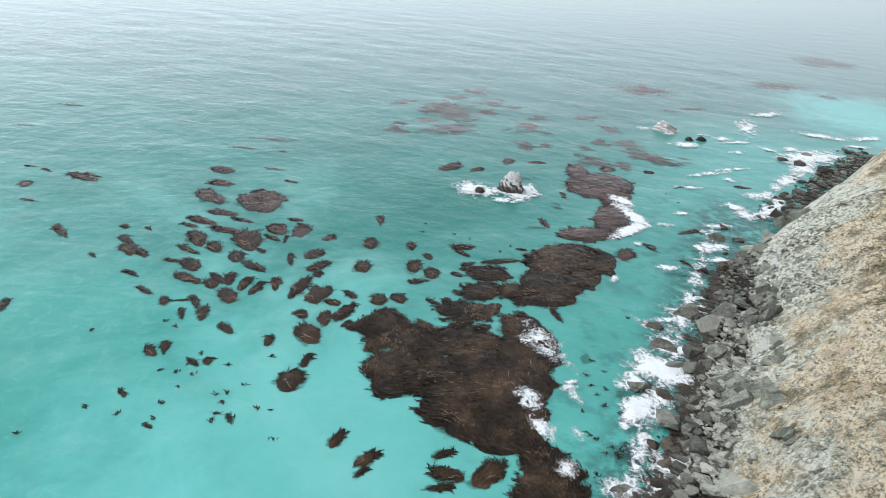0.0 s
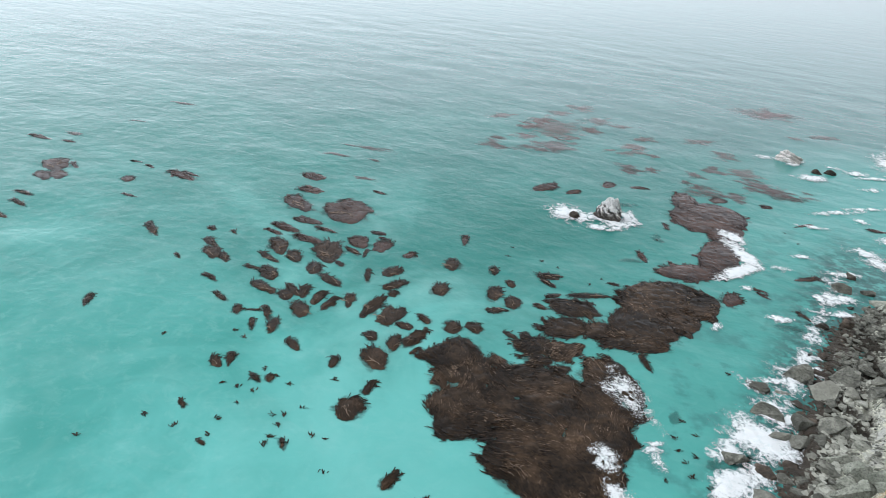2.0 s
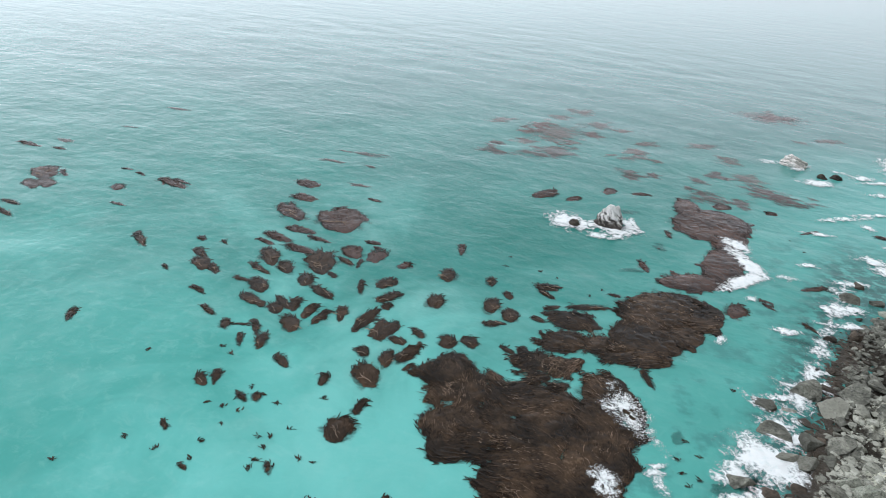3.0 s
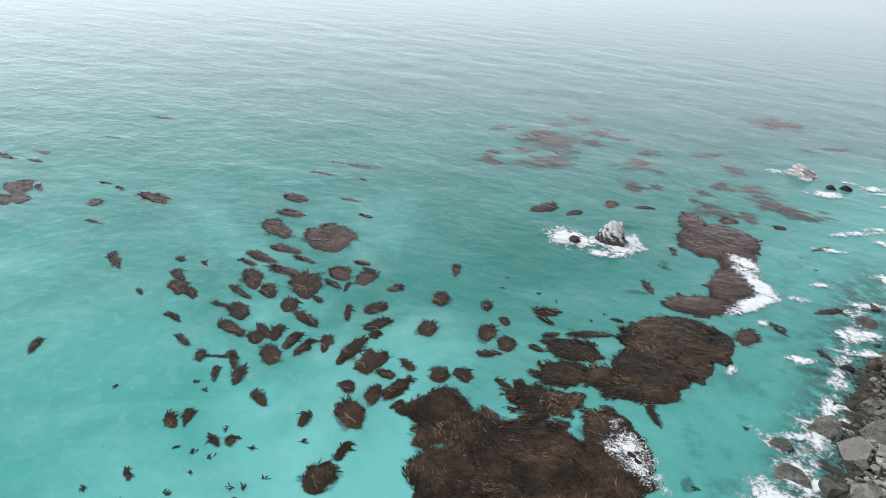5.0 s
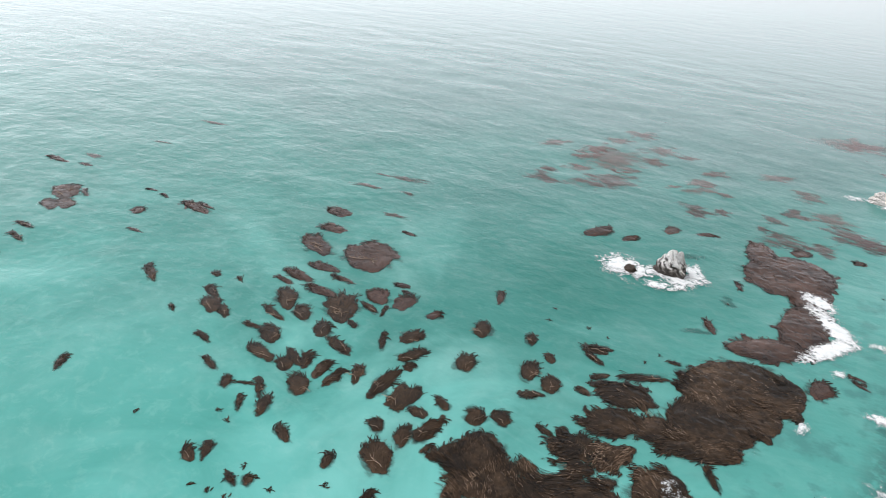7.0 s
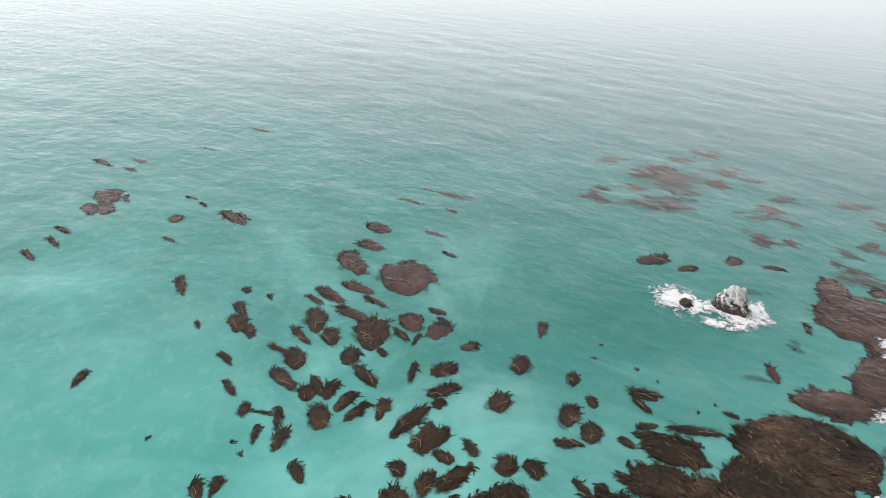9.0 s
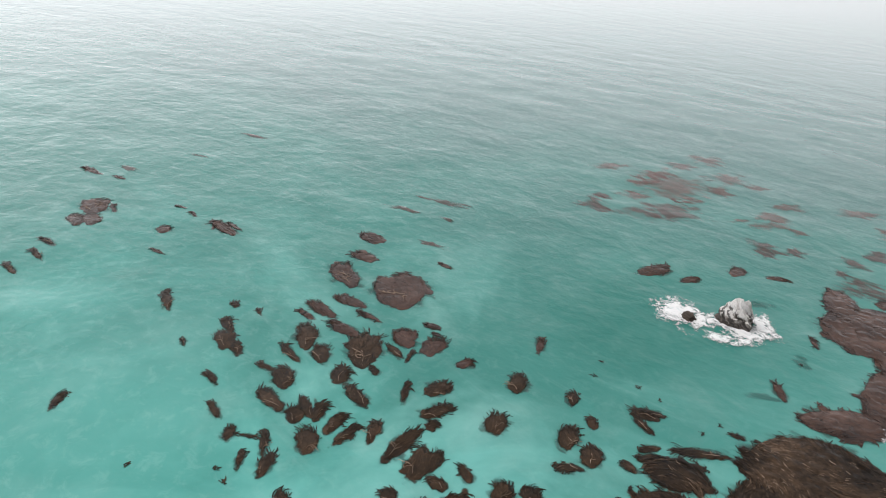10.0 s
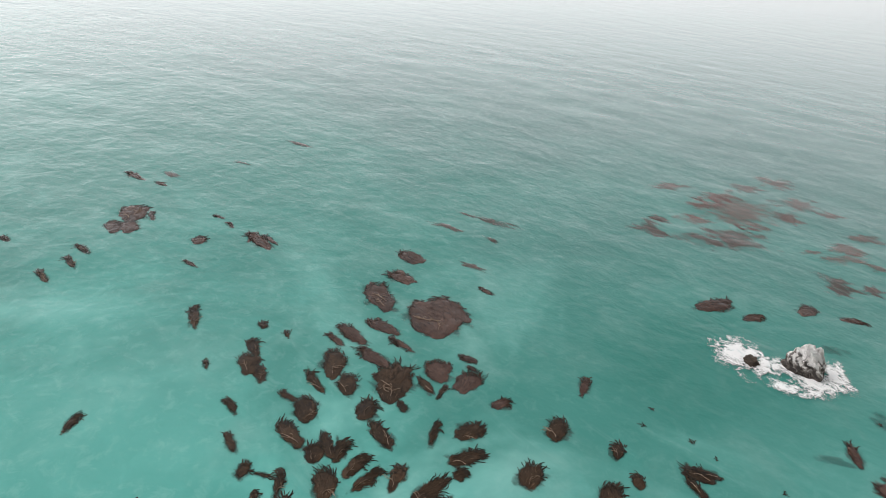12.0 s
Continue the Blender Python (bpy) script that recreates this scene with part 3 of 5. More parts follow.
FAR_CLUMPS_c = [
    (-0.6, 215.1, 5.2, 2.6, 48), (8.5, 215.3, 3.0, 1.4, 55), (20.2, 226.7, 3.4, 1.9, 60), (-63.3, 224.2, 6.9, 1.5, 1),
    (-72.8, 212.7, 4.3, 1.0, 5), (-58.7, 213.3, 2.5, 1.0, -8), (-56.8, 196.8, 3.8, 1.1, -8), (-48.9, 187.5, 2.0, 0.7, -19),
    (30.2, 228.7, 2.8, 1.1, 21),
]
FAR_CLUMPS_d = [
    (105.0, 224.5, 3.0, 1.2, -2),
]
FAR_CLUMPS_e = [
    (-25.6, 290.9, 7.7, 2.7, 40), (7.8, 321.9, 5.8, 5.6, 40), (-1.3, 308.1, 6.0, 3.5, 40), (-9.0, 292.0, 7.1, 3.7, 39),
    (-3.4, 282.4, 12.3, 9.1, 39), (-12.3, 282.0, 5.4, 3.4, 39), (-13.1, 267.0, 5.5, 2.6, 39), (-22.3, 260.1, 2.5, 2.1, 38),
    (-23.9, 250.9, 4.7, 4.4, 102), (-2.8, 257.4, 10.6, 6.7, 38), (4.9, 272.1, 3.6, 2.2, 38), (13.5, 288.3, 4.3, 3.9, 92),
    (16.5, 305.6, 8.4, 4.4, 39), (26.1, 301.7, 4.5, 2.6, 39), (36.4, 287.4, 5.7, 3.2, 38),
]
FAR_CLUMPS_f = [
    (30.5, 274.0, 5.7, 3.4, 37), (28.8, 265.8, 6.2, 2.7, 37), (20.6, 264.7, 2.8, 1.2, 37), (28.1, 247.1, 4.4, 4.3, 37),
    (36.3, 250.3, 2.7, 1.9, 87), (37.5, 266.2, 3.1, 1.9, 37), (66.7, 281.8, 5.3, 4.6, 81), (51.0, 252.0, 3.3, 2.7, 24),
    (59.8, 259.8, 3.5, 3.4, 25), (70.8, 262.0, 6.0, 5.2, 25), (52.9, 235.1, 6.1, 5.3, 82), (73.8, 249.1, 6.0, 5.7, 24),
    (79.6, 246.7, 6.8, 6.1, 23), (85.8, 243.2, 6.9, 2.0, 23), (63.9, 235.2, 3.4, 3.3, 23),
]
FAR_CLUMPS_g = [
    (57.1, 228.7, 2.7, 1.8, 23), (58.7, 296.5, 6.0, 3.6, 26), (103.6, 365.3, 14.0, 5.4, 29), (104.9, 325.0, 3.3, 2.6, 27),
    (119.2, 334.6, 7.1, 2.8, 27), (90.3, 250.5, 1.8, 1.6, 22), (72.7, 230.5, 1.8, 1.4, 22), (47.1, 242.3, 2.5, 1.6, 84),
    (276.6, 523.0, 26.1, 13.7, 26), (193.1, 413.9, 16.9, 7.0, 23), (100.7, 365.4, 13.1, 9.2, 23), (217.8, 396.6, 5.0, 4.9, 22),
]
FAR_CLUMPS = FAR_CLUMPS_a + FAR_CLUMPS_b + FAR_CLUMPS_c + FAR_CLUMPS_d + FAR_CLUMPS_e + FAR_CLUMPS_f + FAR_CLUMPS_g
MAT_A_a = [
    (-11.1, 115.5, 5.9, 4.1, 41), (-5.4, 110.3, 8.4, 5.7, 26), (-6.5, 102.6, 7.0, 4.8, 26), (-7.0, 96.8, 4.8, 3.6, 57),
    (6.0, 108.3, 11.0, 8.0, 47), (18.7, 120.0, 5.6, 4.6, 73), (19.8, 112.3, 10.2, 6.5, 78), (11.4, 99.0, 13.6, 9.2, 24),
    (12.5, 90.4, 10.3, 6.3, 20), (14.3, 85.0, 6.4, 3.2, 19), (1.7, 89.9, 3.4, 2.9, -61), (-2.7, 115.5, 2.3, 1.3, -90),
    (-3.1, 99.8, 5.9, 3.8, -68), (-13.8, 116.6, 5.3, 1.7, 47), (-10.6, 114.1, 4.3, 2.3, 36), (-9.8, 110.3, 4.2, 2.2, 22),
    (-4.2, 115.1, 2.1, 1.6, -10), (3.0, 115.3, 4.4, 2.3, 38),
]
MAT_A_b = [
    (3.4, 124.6, 2.7, 2.2, 57), (4.9, 120.3, 2.4, 1.9, -5), (9.3, 125.2, 2.7, 1.9, 33), (10.4, 118.7, 1.7, 1.1, 35),
]
MAT_A = MAT_A_a + MAT_A_b
MAT_B_a = [
    (20.8, 78.0, 5.8, 4.0, 25), (20.6, 73.1, 6.9, 3.7, 18), (20.4, 82.8, 2.8, 1.5, 21),
]
MAT_B = MAT_B_a
MAT_C_a = [
    (32.3, 154.4, 12.5, 7.7, 40), (41.5, 154.0, 7.6, 4.1, 64), (27.6, 140.7, 9.4, 7.6, 49), (25.6, 132.9, 7.6, 3.4, 14),
    (17.6, 135.0, 4.2, 3.2, 48), (10.2, 133.5, 5.6, 3.9, 36), (10.7, 125.0, 4.1, 2.3, 38), (11.5, 142.4, 5.4, 3.9, 10),
    (3.7, 124.0, 2.9, 2.5, 6), (36.0, 145.5, 6.5, 4.5, 60),
]
MAT_C = MAT_C_a
MAT_D_a = [
    (41.2, 171.6, 10.0, 4.2, 20), (50.8, 185.5, 14.7, 5.5, 71), (51.3, 212.2, 14.2, 10.9, 48), (45.2, 222.4, 7.9, 4.4, -90),
    (55.0, 201.6, 9.3, 4.7, 68),
]
MAT_D = MAT_D_a
SURF_a = [
    (6.4, 197.0, 4.8, 3.9, 85), (9.1, 197.6, 4.1, 2.5, -90), (14.0, 196.0, 4.4, 2.4, 45), (21.9, 195.4, 5.4, 3.1, 10),
    (25.8, 200.1, 4.6, 1.7, -77), (56.3, 199.3, 3.6, 2.0, -60), (57.2, 188.4, 6.9, 1.9, -71), (54.6, 177.0, 7.0, 1.5, 44),
    (94.7, 286.0, 5.5, 2.3, 45), (96.9, 268.8, 6.6, 3.4, 14), (117.4, 283.9, 4.9, 2.7, 25), (156.9, 337.1, 10.4, 3.1, 29),
    (170.8, 305.7, 11.7, 3.4, -15), (148.7, 269.3, 20.5, 7.4, 32), (145.5, 279.0, 3.9, 3.4, 52), (139.4, 253.7, 12.5, 4.4, 52),
    (124.3, 234.7, 13.7, 2.9, 51), (108.2, 206.1, 15.2, 2.5, 53),
]
SURF_b = [
    (97.2, 197.7, 4.6, 4.0, 21), (77.3, 170.6, 5.4, 3.0, 35), (46.3, 109.6, 4.8, 3.7, -40), (39.1, 96.6, 3.7, 1.8, 55),
    (60.0, 155.2, 2.2, 1.2, 14), (62.3, 135.2, 1.9, 1.3, 44), (52.8, 117.0, 1.5, 0.6, 39), (194.5, 309.3, 12.9, 2.6, 25),
]
SURF = SURF_a + SURF_b
MAT_FOAM_a = [
    (22.7, 115.7, 6.8, 3.7, -72), (18.8, 96.3, 3.3, 2.2, -77), (20.9, 88.2, 2.9, 2.1, -60), (23.6, 79.6, 2.0, 1.8, 42),
]
MAT_FOAM = MAT_FOAM_a
SPECKS = [
    (27.5, 99.0, 4.0, 1.6, -70), (27.0, 88.5, 3.6, 1.8, -70), (27.5, 109.0, 4.0, 1.4, -60), (55.0, 168.5, 6.5, 1.6, 50),
    (66.0, 183.0, 5.0, 1.8, 10), (44.0, 146.5, 3.4, 1.2, 60),
]
LACE_a = [
    (17.0, 189.7, 5.1, 2.4, -9), (22.5, 191.1, 2.6, 1.7, 3), (5.7, 194.5, 6.2, 3.7, -57), (27.3, 201.7, 5.3, 1.4, -84),
    (136.0, 307.0, 20.0, 5.5, -109), (94.7, 203.8, 5.4, 3.3, -12), (83.1, 186.6, 6.2, 2.0, 13), (75.0, 162.9, 5.6, 1.7, 5),
    (96.3, 235.6, 12.7, 1.7, 27), (108.1, 243.5, 13.2, 1.3, 23), (123.6, 281.2, 10.3, 1.7, 24), (84.2, 288.3, 5.9, 2.7, 8),
    (110.4, 287.2, 3.7, 2.3, 2), (117.1, 266.5, 4.3, 2.7, 13), (182.8, 293.9, 7.9, 2.3, 4), (108.5, 217.4, 9.8, 3.6, 33),
    (50.4, 120.0, 2.8, 2.5, 10), (54.5, 129.6, 7.6, 1.3, 19),
]
LACE_b = [
    (62.0, 139.7, 4.0, 1.2, 18), (72.2, 143.0, 5.7, 1.1, 1), (42.0, 82.4, 5.6, 4.2, -9), (39.8, 77.4, 4.7, 2.0, 7),
    (35.6, 91.7, 1.7, 1.1, -105), (40.7, 105.1, 3.3, 2.1, -55), (44.0, 100.1, 2.7, 1.6, -15), (83.9, 218.5, 6.1, 1.4, 4),
    (74.1, 193.7, 4.8, 1.3, 11), (72.7, 169.5, 3.6, 1.1, -78), (27.7, 102.5, 1.7, 0.7, 27), (134.3, 274.0, 4.3, 2.6, -50),
]
LACE = LACE_a + LACE_b
SPRIGS_a = [
    (-67.1, 103.1), (-49.8, 93.5), (-46.1, 93.6), (-43.1, 93.3),
    (-44.2, 89.8), (-57.4, 83.0), (-45.6, 85.2), (-51.3, 81.8),
    (-64.1, 75.3), (-45.1, 81.5), (-37.3, 89.2), (-35.4, 89.5),
    (-33.5, 92.0), (-35.3, 86.8), (-35.7, 83.9), (-35.6, 82.1),
    (-29.2, 86.3), (-26.5, 86.3), (-24.5, 79.5), (-38.1, 97.0),
    (-43.8, 100.2), (-55.0, 108.7), (-52.1, 107.2), (-30.9, 101.0),
    (-57.0, 116.3), (-81.8, 148.1), (-5.4, 167.5), (-5.8, 162.0),
    (2.8, 162.6), (7.0, 160.7), (15.1, 154.5), (18.3, 159.2),
    (-40.7, 160.5), (-52.6, 156.5), (14.4, 130.9), (59.5, 166.8),
    (32.9, 84.3), (34.8, 106.9), (32.5, 99.6), (36.0, 85.4),
    (33.1, 110.3), (74.1, 170.0), (75.7, 202.9), (73.6, 209.6),
]
SPRIGS_b = [
    (32.6, 85.6), (34.0, 85.2), (35.5, 86.7), (33.2, 83.5), (30.0, 87.3),
    (31.2, 105.4), (31.9, 102.6), (34.5, 101.6), (43.6, 128.0), (35.9, 94.6),
    (33.0, 96.5), (29.2, 88.5), (29.1, 78.8), (29.9, 77.2), (31.4, 77.6),
    (35.1, 80.2), (28.5, 94.3), (36.8, 85.5), (37.4, 83.0), (31.4, 84.1),
    (65.3, 158.7), (66.6, 155.3), (59.5, 166.8), (33.7, 187.7), (37.5, 197.7),
]
SPRIGS = SPRIGS_a + SPRIGS_b
SUNKEN = [
    (33.8, 189.3, 3.4, 1.8, 110), (25.6, 211.4, 3.2, 2.0, 20), (25.2, 172.0, 4.2, 1.3, 12), (61.0, 151.6, 3.4, 1.6, 10),
    (69.6, 151.9, 3.8, 1.5, -5), (38.0, 101.0, 2.6, 1.6, 40), (31.5, 111.0, 2.2, 1.2, 70), (64.0, 141.0, 3.2, 1.6, 20),
    (34.5, 84.0, 3.0, 1.8, 60), (36.5, 93.5, 2.4, 1.3, 50),
]
BOULDERS_a = [
    (58.3, 133.4, 3.9, 1.4), (48.9, 126.0, 2.4, 1.1), (53.4, 126.1, 1.9, 0.8), (62.1, 127.9, 3.1, 1.7),
    (67.7, 133.5, 3.5, 1.5), (49.6, 119.0, 3.3, 1.2), (55.1, 116.9, 2.4, 1.7), (50.3, 111.2, 2.3, 1.6),
    (53.5, 110.6, 2.5, 0.9), (40.5, 103.3, 2.6, 1.5), (44.8, 101.6, 2.5, 1.3), (62.5, 124.1, 1.5, 1.0),
    (66.7, 127.3, 1.7, 1.0), (70.5, 127.1, 2.1, 1.3), (73.1, 132.1, 1.6, 1.5), (74.1, 125.7, 2.1, 2.1),
    (44.2, 94.3, 3.4, 1.4), (46.9, 91.7, 1.2, 1.5), (47.4, 87.0, 2.2, 1.6), (39.3, 87.5, 1.7, 1.2),
    (42.5, 87.9, 1.7, 0.9), (60.1, 116.5, 2.6, 0.9),
]
BOULDERS_b = [
    (61.9, 114.9, 1.1, 0.9), (54.2, 107.2, 0.9, 0.9), (62.4, 109.5, 1.5, 0.6), (49.9, 98.6, 1.3, 0.9),
    (56.9, 92.6, 0.8, 1.3), (53.3, 88.0, 0.8, 1.0), (51.0, 94.9, 1.5, 0.8), (80.2, 176.8, 3.8, 1.4),
    (85.4, 186.3, 2.7, 0.9), (86.7, 178.1, 2.9, 1.7), (74.6, 170.8, 1.4, 0.7), (79.3, 167.8, 1.6, 1.2),
    (106.9, 199.9, 3.7, 2.9), (116.8, 217.3, 3.1, 1.1), (124.7, 223.3, 3.9, 1.8), (133.6, 231.6, 2.9, 1.4),
    (139.8, 257.9, 4.2, 1.3), (134.7, 262.0, 3.4, 1.1), (147.3, 251.7, 4.4, 1.8), (143.2, 270.6, 1.9, 0.8),
    (148.8, 271.3, 3.6, 1.1), (102.4, 230.5, 1.6, 0.7),
]
BOULDERS_c = [
    (96.7, 203.4, 1.0, 0.6), (60.2, 154.9, 1.3, 0.5), (27.4, 101.4, 0.9, 0.5), (38.6, 78.5, 1.5, 0.7),
    (40.7, 77.7, 0.9, 0.6), (39.3, 91.9, 1.1, 0.5), (55.3, 103.5, 1.8, 1.0), (57.4, 112.1, 1.7, 0.8),
    (50.5, 104.6, 1.5, 0.8), (44.7, 91.1, 1.4, 0.8), (48.7, 91.0, 1.2, 0.8), (67.0, 120.9, 1.2, 0.5),
    (56.4, 122.9, 2.0, 1.1), (48.4, 100.8, 1.8, 0.9), (32.1, 75.9, 2.0, 0.8), (73.1, 138.0, 1.8, 0.9),
    (76.6, 136.5, 2.3, 2.0), (38.9, 104.9, 0.9, 0.6), (40.7, 83.1, 1.6, 0.7), (42.8, 82.2, 1.4, 0.6),
    (39.1, 80.5, 1.1, 0.5), (43.5, 79.8, 1.6, 0.7),
]
BOULDERS_d = [
    (43.8, 77.5, 1.2, 0.6), (39.4, 76.4, 1.1, 0.6), (45.8, 79.5, 1.5, 0.7), (36.9, 77.2, 1.0, 0.5),
    (36.5, 81.5, 0.8, 0.4), (44.0, 84.9, 1.3, 0.6), (47.5, 82.1, 1.6, 0.9), (39.5, 84.3, 1.4, 0.6),
    (41.3, 80.1, 1.2, 0.6), (36.9, 79.3, 1.3, 0.6), (38.8, 77.6, 1.3, 0.7), (41.7, 76.4, 1.4, 0.7),
    (34.3, 75.6, 1.5, 0.7), (47.1, 84.0, 1.4, 0.8), (36.7, 84.7, 0.8, 0.4), (45.4, 81.9, 1.2, 0.6),
    (46.5, 77.4, 1.6, 0.8), (43.6, 86.8, 1.3, 0.6), (46.0, 88.5, 1.2, 0.7),
]
BOULDERS = BOULDERS_a + BOULDERS_b + BOULDERS_c + BOULDERS_d


# ---- sea ----
def build_sea():
    xs = np.concatenate([[-6000, -2500, -1000, -560], np.arange(-345, 306, 2.5), [520, 1000, 2500, 6000]])
    ys = np.concatenate([[-3000, -900, -300, -110], np.arange(-70, 591, 2.5), [800, 1300, 2500, 6000]])
    verts = [(x, y, swell(x, y) if abs(x) < 345 and -65 < y < 588 else 0.0) for y in ys for x in xs]
    n = len(xs)
    faces = [(j * n + i, j * n + i + 1, (j + 1) * n + i + 1, (j + 1) * n + i) for j in range(len(ys) - 1) for i in range(n - 1)]
    ob = new("water", mesh_from("water", verts, faces, SEA, True))
    tagged(ob, "milky turquoise sea with low swell and wind ripples", "sea", kind="structure")


# ---- hillside ----
RIDGE = Vector((-0.52, 0.86))


def hill(x, y):
    """The height of the coastal slope."""
    s = (0.809 * x - 0.357 * y - 7.3) / 0.884
    d = (x - 83) * RIDGE.x + (y - 170) * RIDGE.y
    wob = 3.0 * fbm(x * 0.03, y * 0.03, 2.0, 3)
    s += wob * 0.8
    if s < -10:
        z = -1.05 + 0.4 * (s + 10)
    elif s < -4:
        z = -0.4 + 0.11 * (s + 4)
    elif s < 5:
        z = -0.4 + (s + 4) * 0.3
    else:
        z = 2.3 + (s - 5) * 0.92
        if s > 75:
            z -= (s - 75) * 0.55
    d += 6.0 * fbm(x * 0.05, y * 0.05, 5.0, 3)
    if d > -6:
        z -= 0.9 * (d + 6) ** 2 / 12 if d < 0 else 2.7 + 0.9 * d
    k = min(1.0, max(0.0, (s + 4) / 8))
    rocky = min(1.0, max(0.0, (20 - s) / 14))
    z += k * (3.2 * fbm(x * 0.07, y * 0.07, 9.0, 5) + (0.9 + 1.6 * rocky) * (abs(fbm(x * 0.22, y * 0.13, 1.0, 4)) * 2.2 - 0.45))
    z += k * (1.2 * fbm(x * 0.35, y * 0.35, 3.0, 4) + 0.5 * abs(fbm(x * 0.9, y * 0.6, 8.0, 2)))
    return max(z, -6.0)


def build_hill():
    ss = np.concatenate([np.arange(-14, 46, 0.6), np.arange(46, 80, 2.0), np.arange(80, 400, 16)])
    ws = np.concatenate([np.arange(-300, 20, 16), np.arange(20, 36, 2.0), np.arange(36, 215, 0.65), np.arange(215, 240, 2.5), np.arange(240, 420, 16)])
    verts = []
    ax, ay = Vector((0.915, -0.404)), Vector((0.404, 0.915))
    for w in ws:
        for s in ss:
            x, y = 7.56 + ax.x * s + ay.x * w, -3.3 + ax.y * s + ay.y * w
            verts.append((x, y, hill(x, y)))
    n = len(ss)
    faces = [(j * n + i, j * n + i + 1, (j + 1) * n + i + 1, (j + 1) * n + i) for j in range(len(ws) - 1) for i in range(n - 1)]
    ob = new("ground", mesh_from("ground", verts, faces, SLOPE, False))
    tagged(ob, "steep coastal slope of dry grass, dirt and grey rock", "hillside", kind="structure")


# ---- stones ----
def stone_mesh(name, seed, material, detail=3, flat=0.6, corners=20):
    """A broken block of unit half-width: the hull of a few corners, its faces chipped and worn."""
    rnd = random.Random(seed)
    bm = bmesh.new()
    for _ in range(corners):
        p = Vector((rnd.gauss(0, 1), rnd.gauss(0, 1), rnd.gauss(0, 1))).normalized()
        p = Vector([math.copysign(abs(q) ** 0.75, q) for q in p]) * rnd.uniform(0.7, 1.02)
        bm.verts.new(p)
    hull = bmesh.ops.convex_hull(bm, input=bm.verts[:])
    loose = [g for g in hull["geom_interior"] + hull["geom_unused"] if isinstance(g, bmesh.types.BMVert)]
    bmesh.ops.delete(bm, geom=list(set(loose)), context="VERTS")
    cuts = (0, 0, 1, 3)[detail]
    if cuts:
        bmesh.ops.subdivide_edges(bm, edges=bm.edges[:], cuts=cuts, use_grid_fill=True)
    for vert in bm.verts:
        p = vert.co.copy()
        q = p * 2.1 + Vector((seed * 3.1, 0, 0))
        if cuts:
            p += p.normalized() * (0.06 * noise.noise(q) + 0.05 * noise.noise(q * 2.7) + 0.04 * noise.noise(q * 6.1))
        p.z *= flat
        vert.co = p
    bmesh.ops.triangulate(bm, faces=bm.faces[:])
    me = bpy.data.meshes.new(name)
    bm.to_mesh(me)
    bm.free()
    me.materials.append(material)
    return me


def build_boulders():
    kinds = {}
    for tag, m in (("grey", STONE), ("wet", STONE_WET), ("pale", STONE_PALE), ("brown", STONE_BROWN)):
        kinds[tag] = [stone_mesh("boulder", 11 * len(tag) + k, m, 3, 1.0, 12 + 2 * (k % 4)) for k in range(9)]
    words = {
        "grey": "angular grey-green boulder on the rocky shore",
        "wet": "dark wet boulder standing in the surf",
        "pale": "pale weathered slab lying on the scree",
        "brown": "wet brown boulder at the waterline",
    }
    rnd = random.Random(5)

    def put(x, y, half, high, tag, sink=0.4):
        ob = new("boulder", rnd.choice(kinds[tag]))
        ob.location = (x, y, max(hill(x, y), -1.0) + high * sink)
        half *= 0.75 if y > 150 else 1.12
        ob.scale = (half * 1.08, half * rnd.uniform(0.75, 1.05), high * 1.1)
        ob.rotation_euler = (rnd.uniform(-0.25, 0.25), rnd.uniform(-0.25, 0.25), rnd.uniform(-0.6, 0.6))
        tagged(ob, words[tag], "boulder", "shore boulders")

    placed = []
    for x, y, half, tall in BOULDERS:
        s = (0.809 * x - 0.357 * y - 7.3) / 0.884
        tag = (rnd.choice(("wet", "wet", "grey")) if x > 95 or s < -3 else "grey") if y > 135 else "pale" if s > 1.5 and y < 112 else "grey" if s > -3 or (half > 1.7 and rnd.random() < 0.75) else rnd.choice(("wet", "brown", "brown"))
        put(x, y, half, min(max(tall * 1.1, half * 0.6), half * 1.1), tag)
        placed.append((x, y, half))
    # middling blocks packed between the large ones
    tries = 0
    while len(placed) < 298 and tries < 12000:
        tries += 1
        w, s = rnd.uniform(72, 205), rnd.gauss(-4, 3.6)
        x, y = 7.56 + 0.915 * s + 0.404 * w, -3.3 - 0.404 * s + 0.915 * w
        half = min(2.2 if s < -2 else 0.9, 0.5 * rnd.paretovariate(1.6))
        if s < -10.5 or s > 3 or hill(x, y) < -2.2 or any(math.hypot(x - a, y - b) < 0.75 * (half + r) for a, b, r in placed):
            continue
        tag = "wet" if s < -5.5 and rnd.random() < 0.6 else "brown" if s < -2.4 and rnd.random() < 0.65 else "pale" if s > 1 and y < 125 and rnd.random() < 0.6 else "grey"
        put(x, y, half, half * rnd.uniform(0.55, 0.9), tag)
        placed.append((x, y, half))


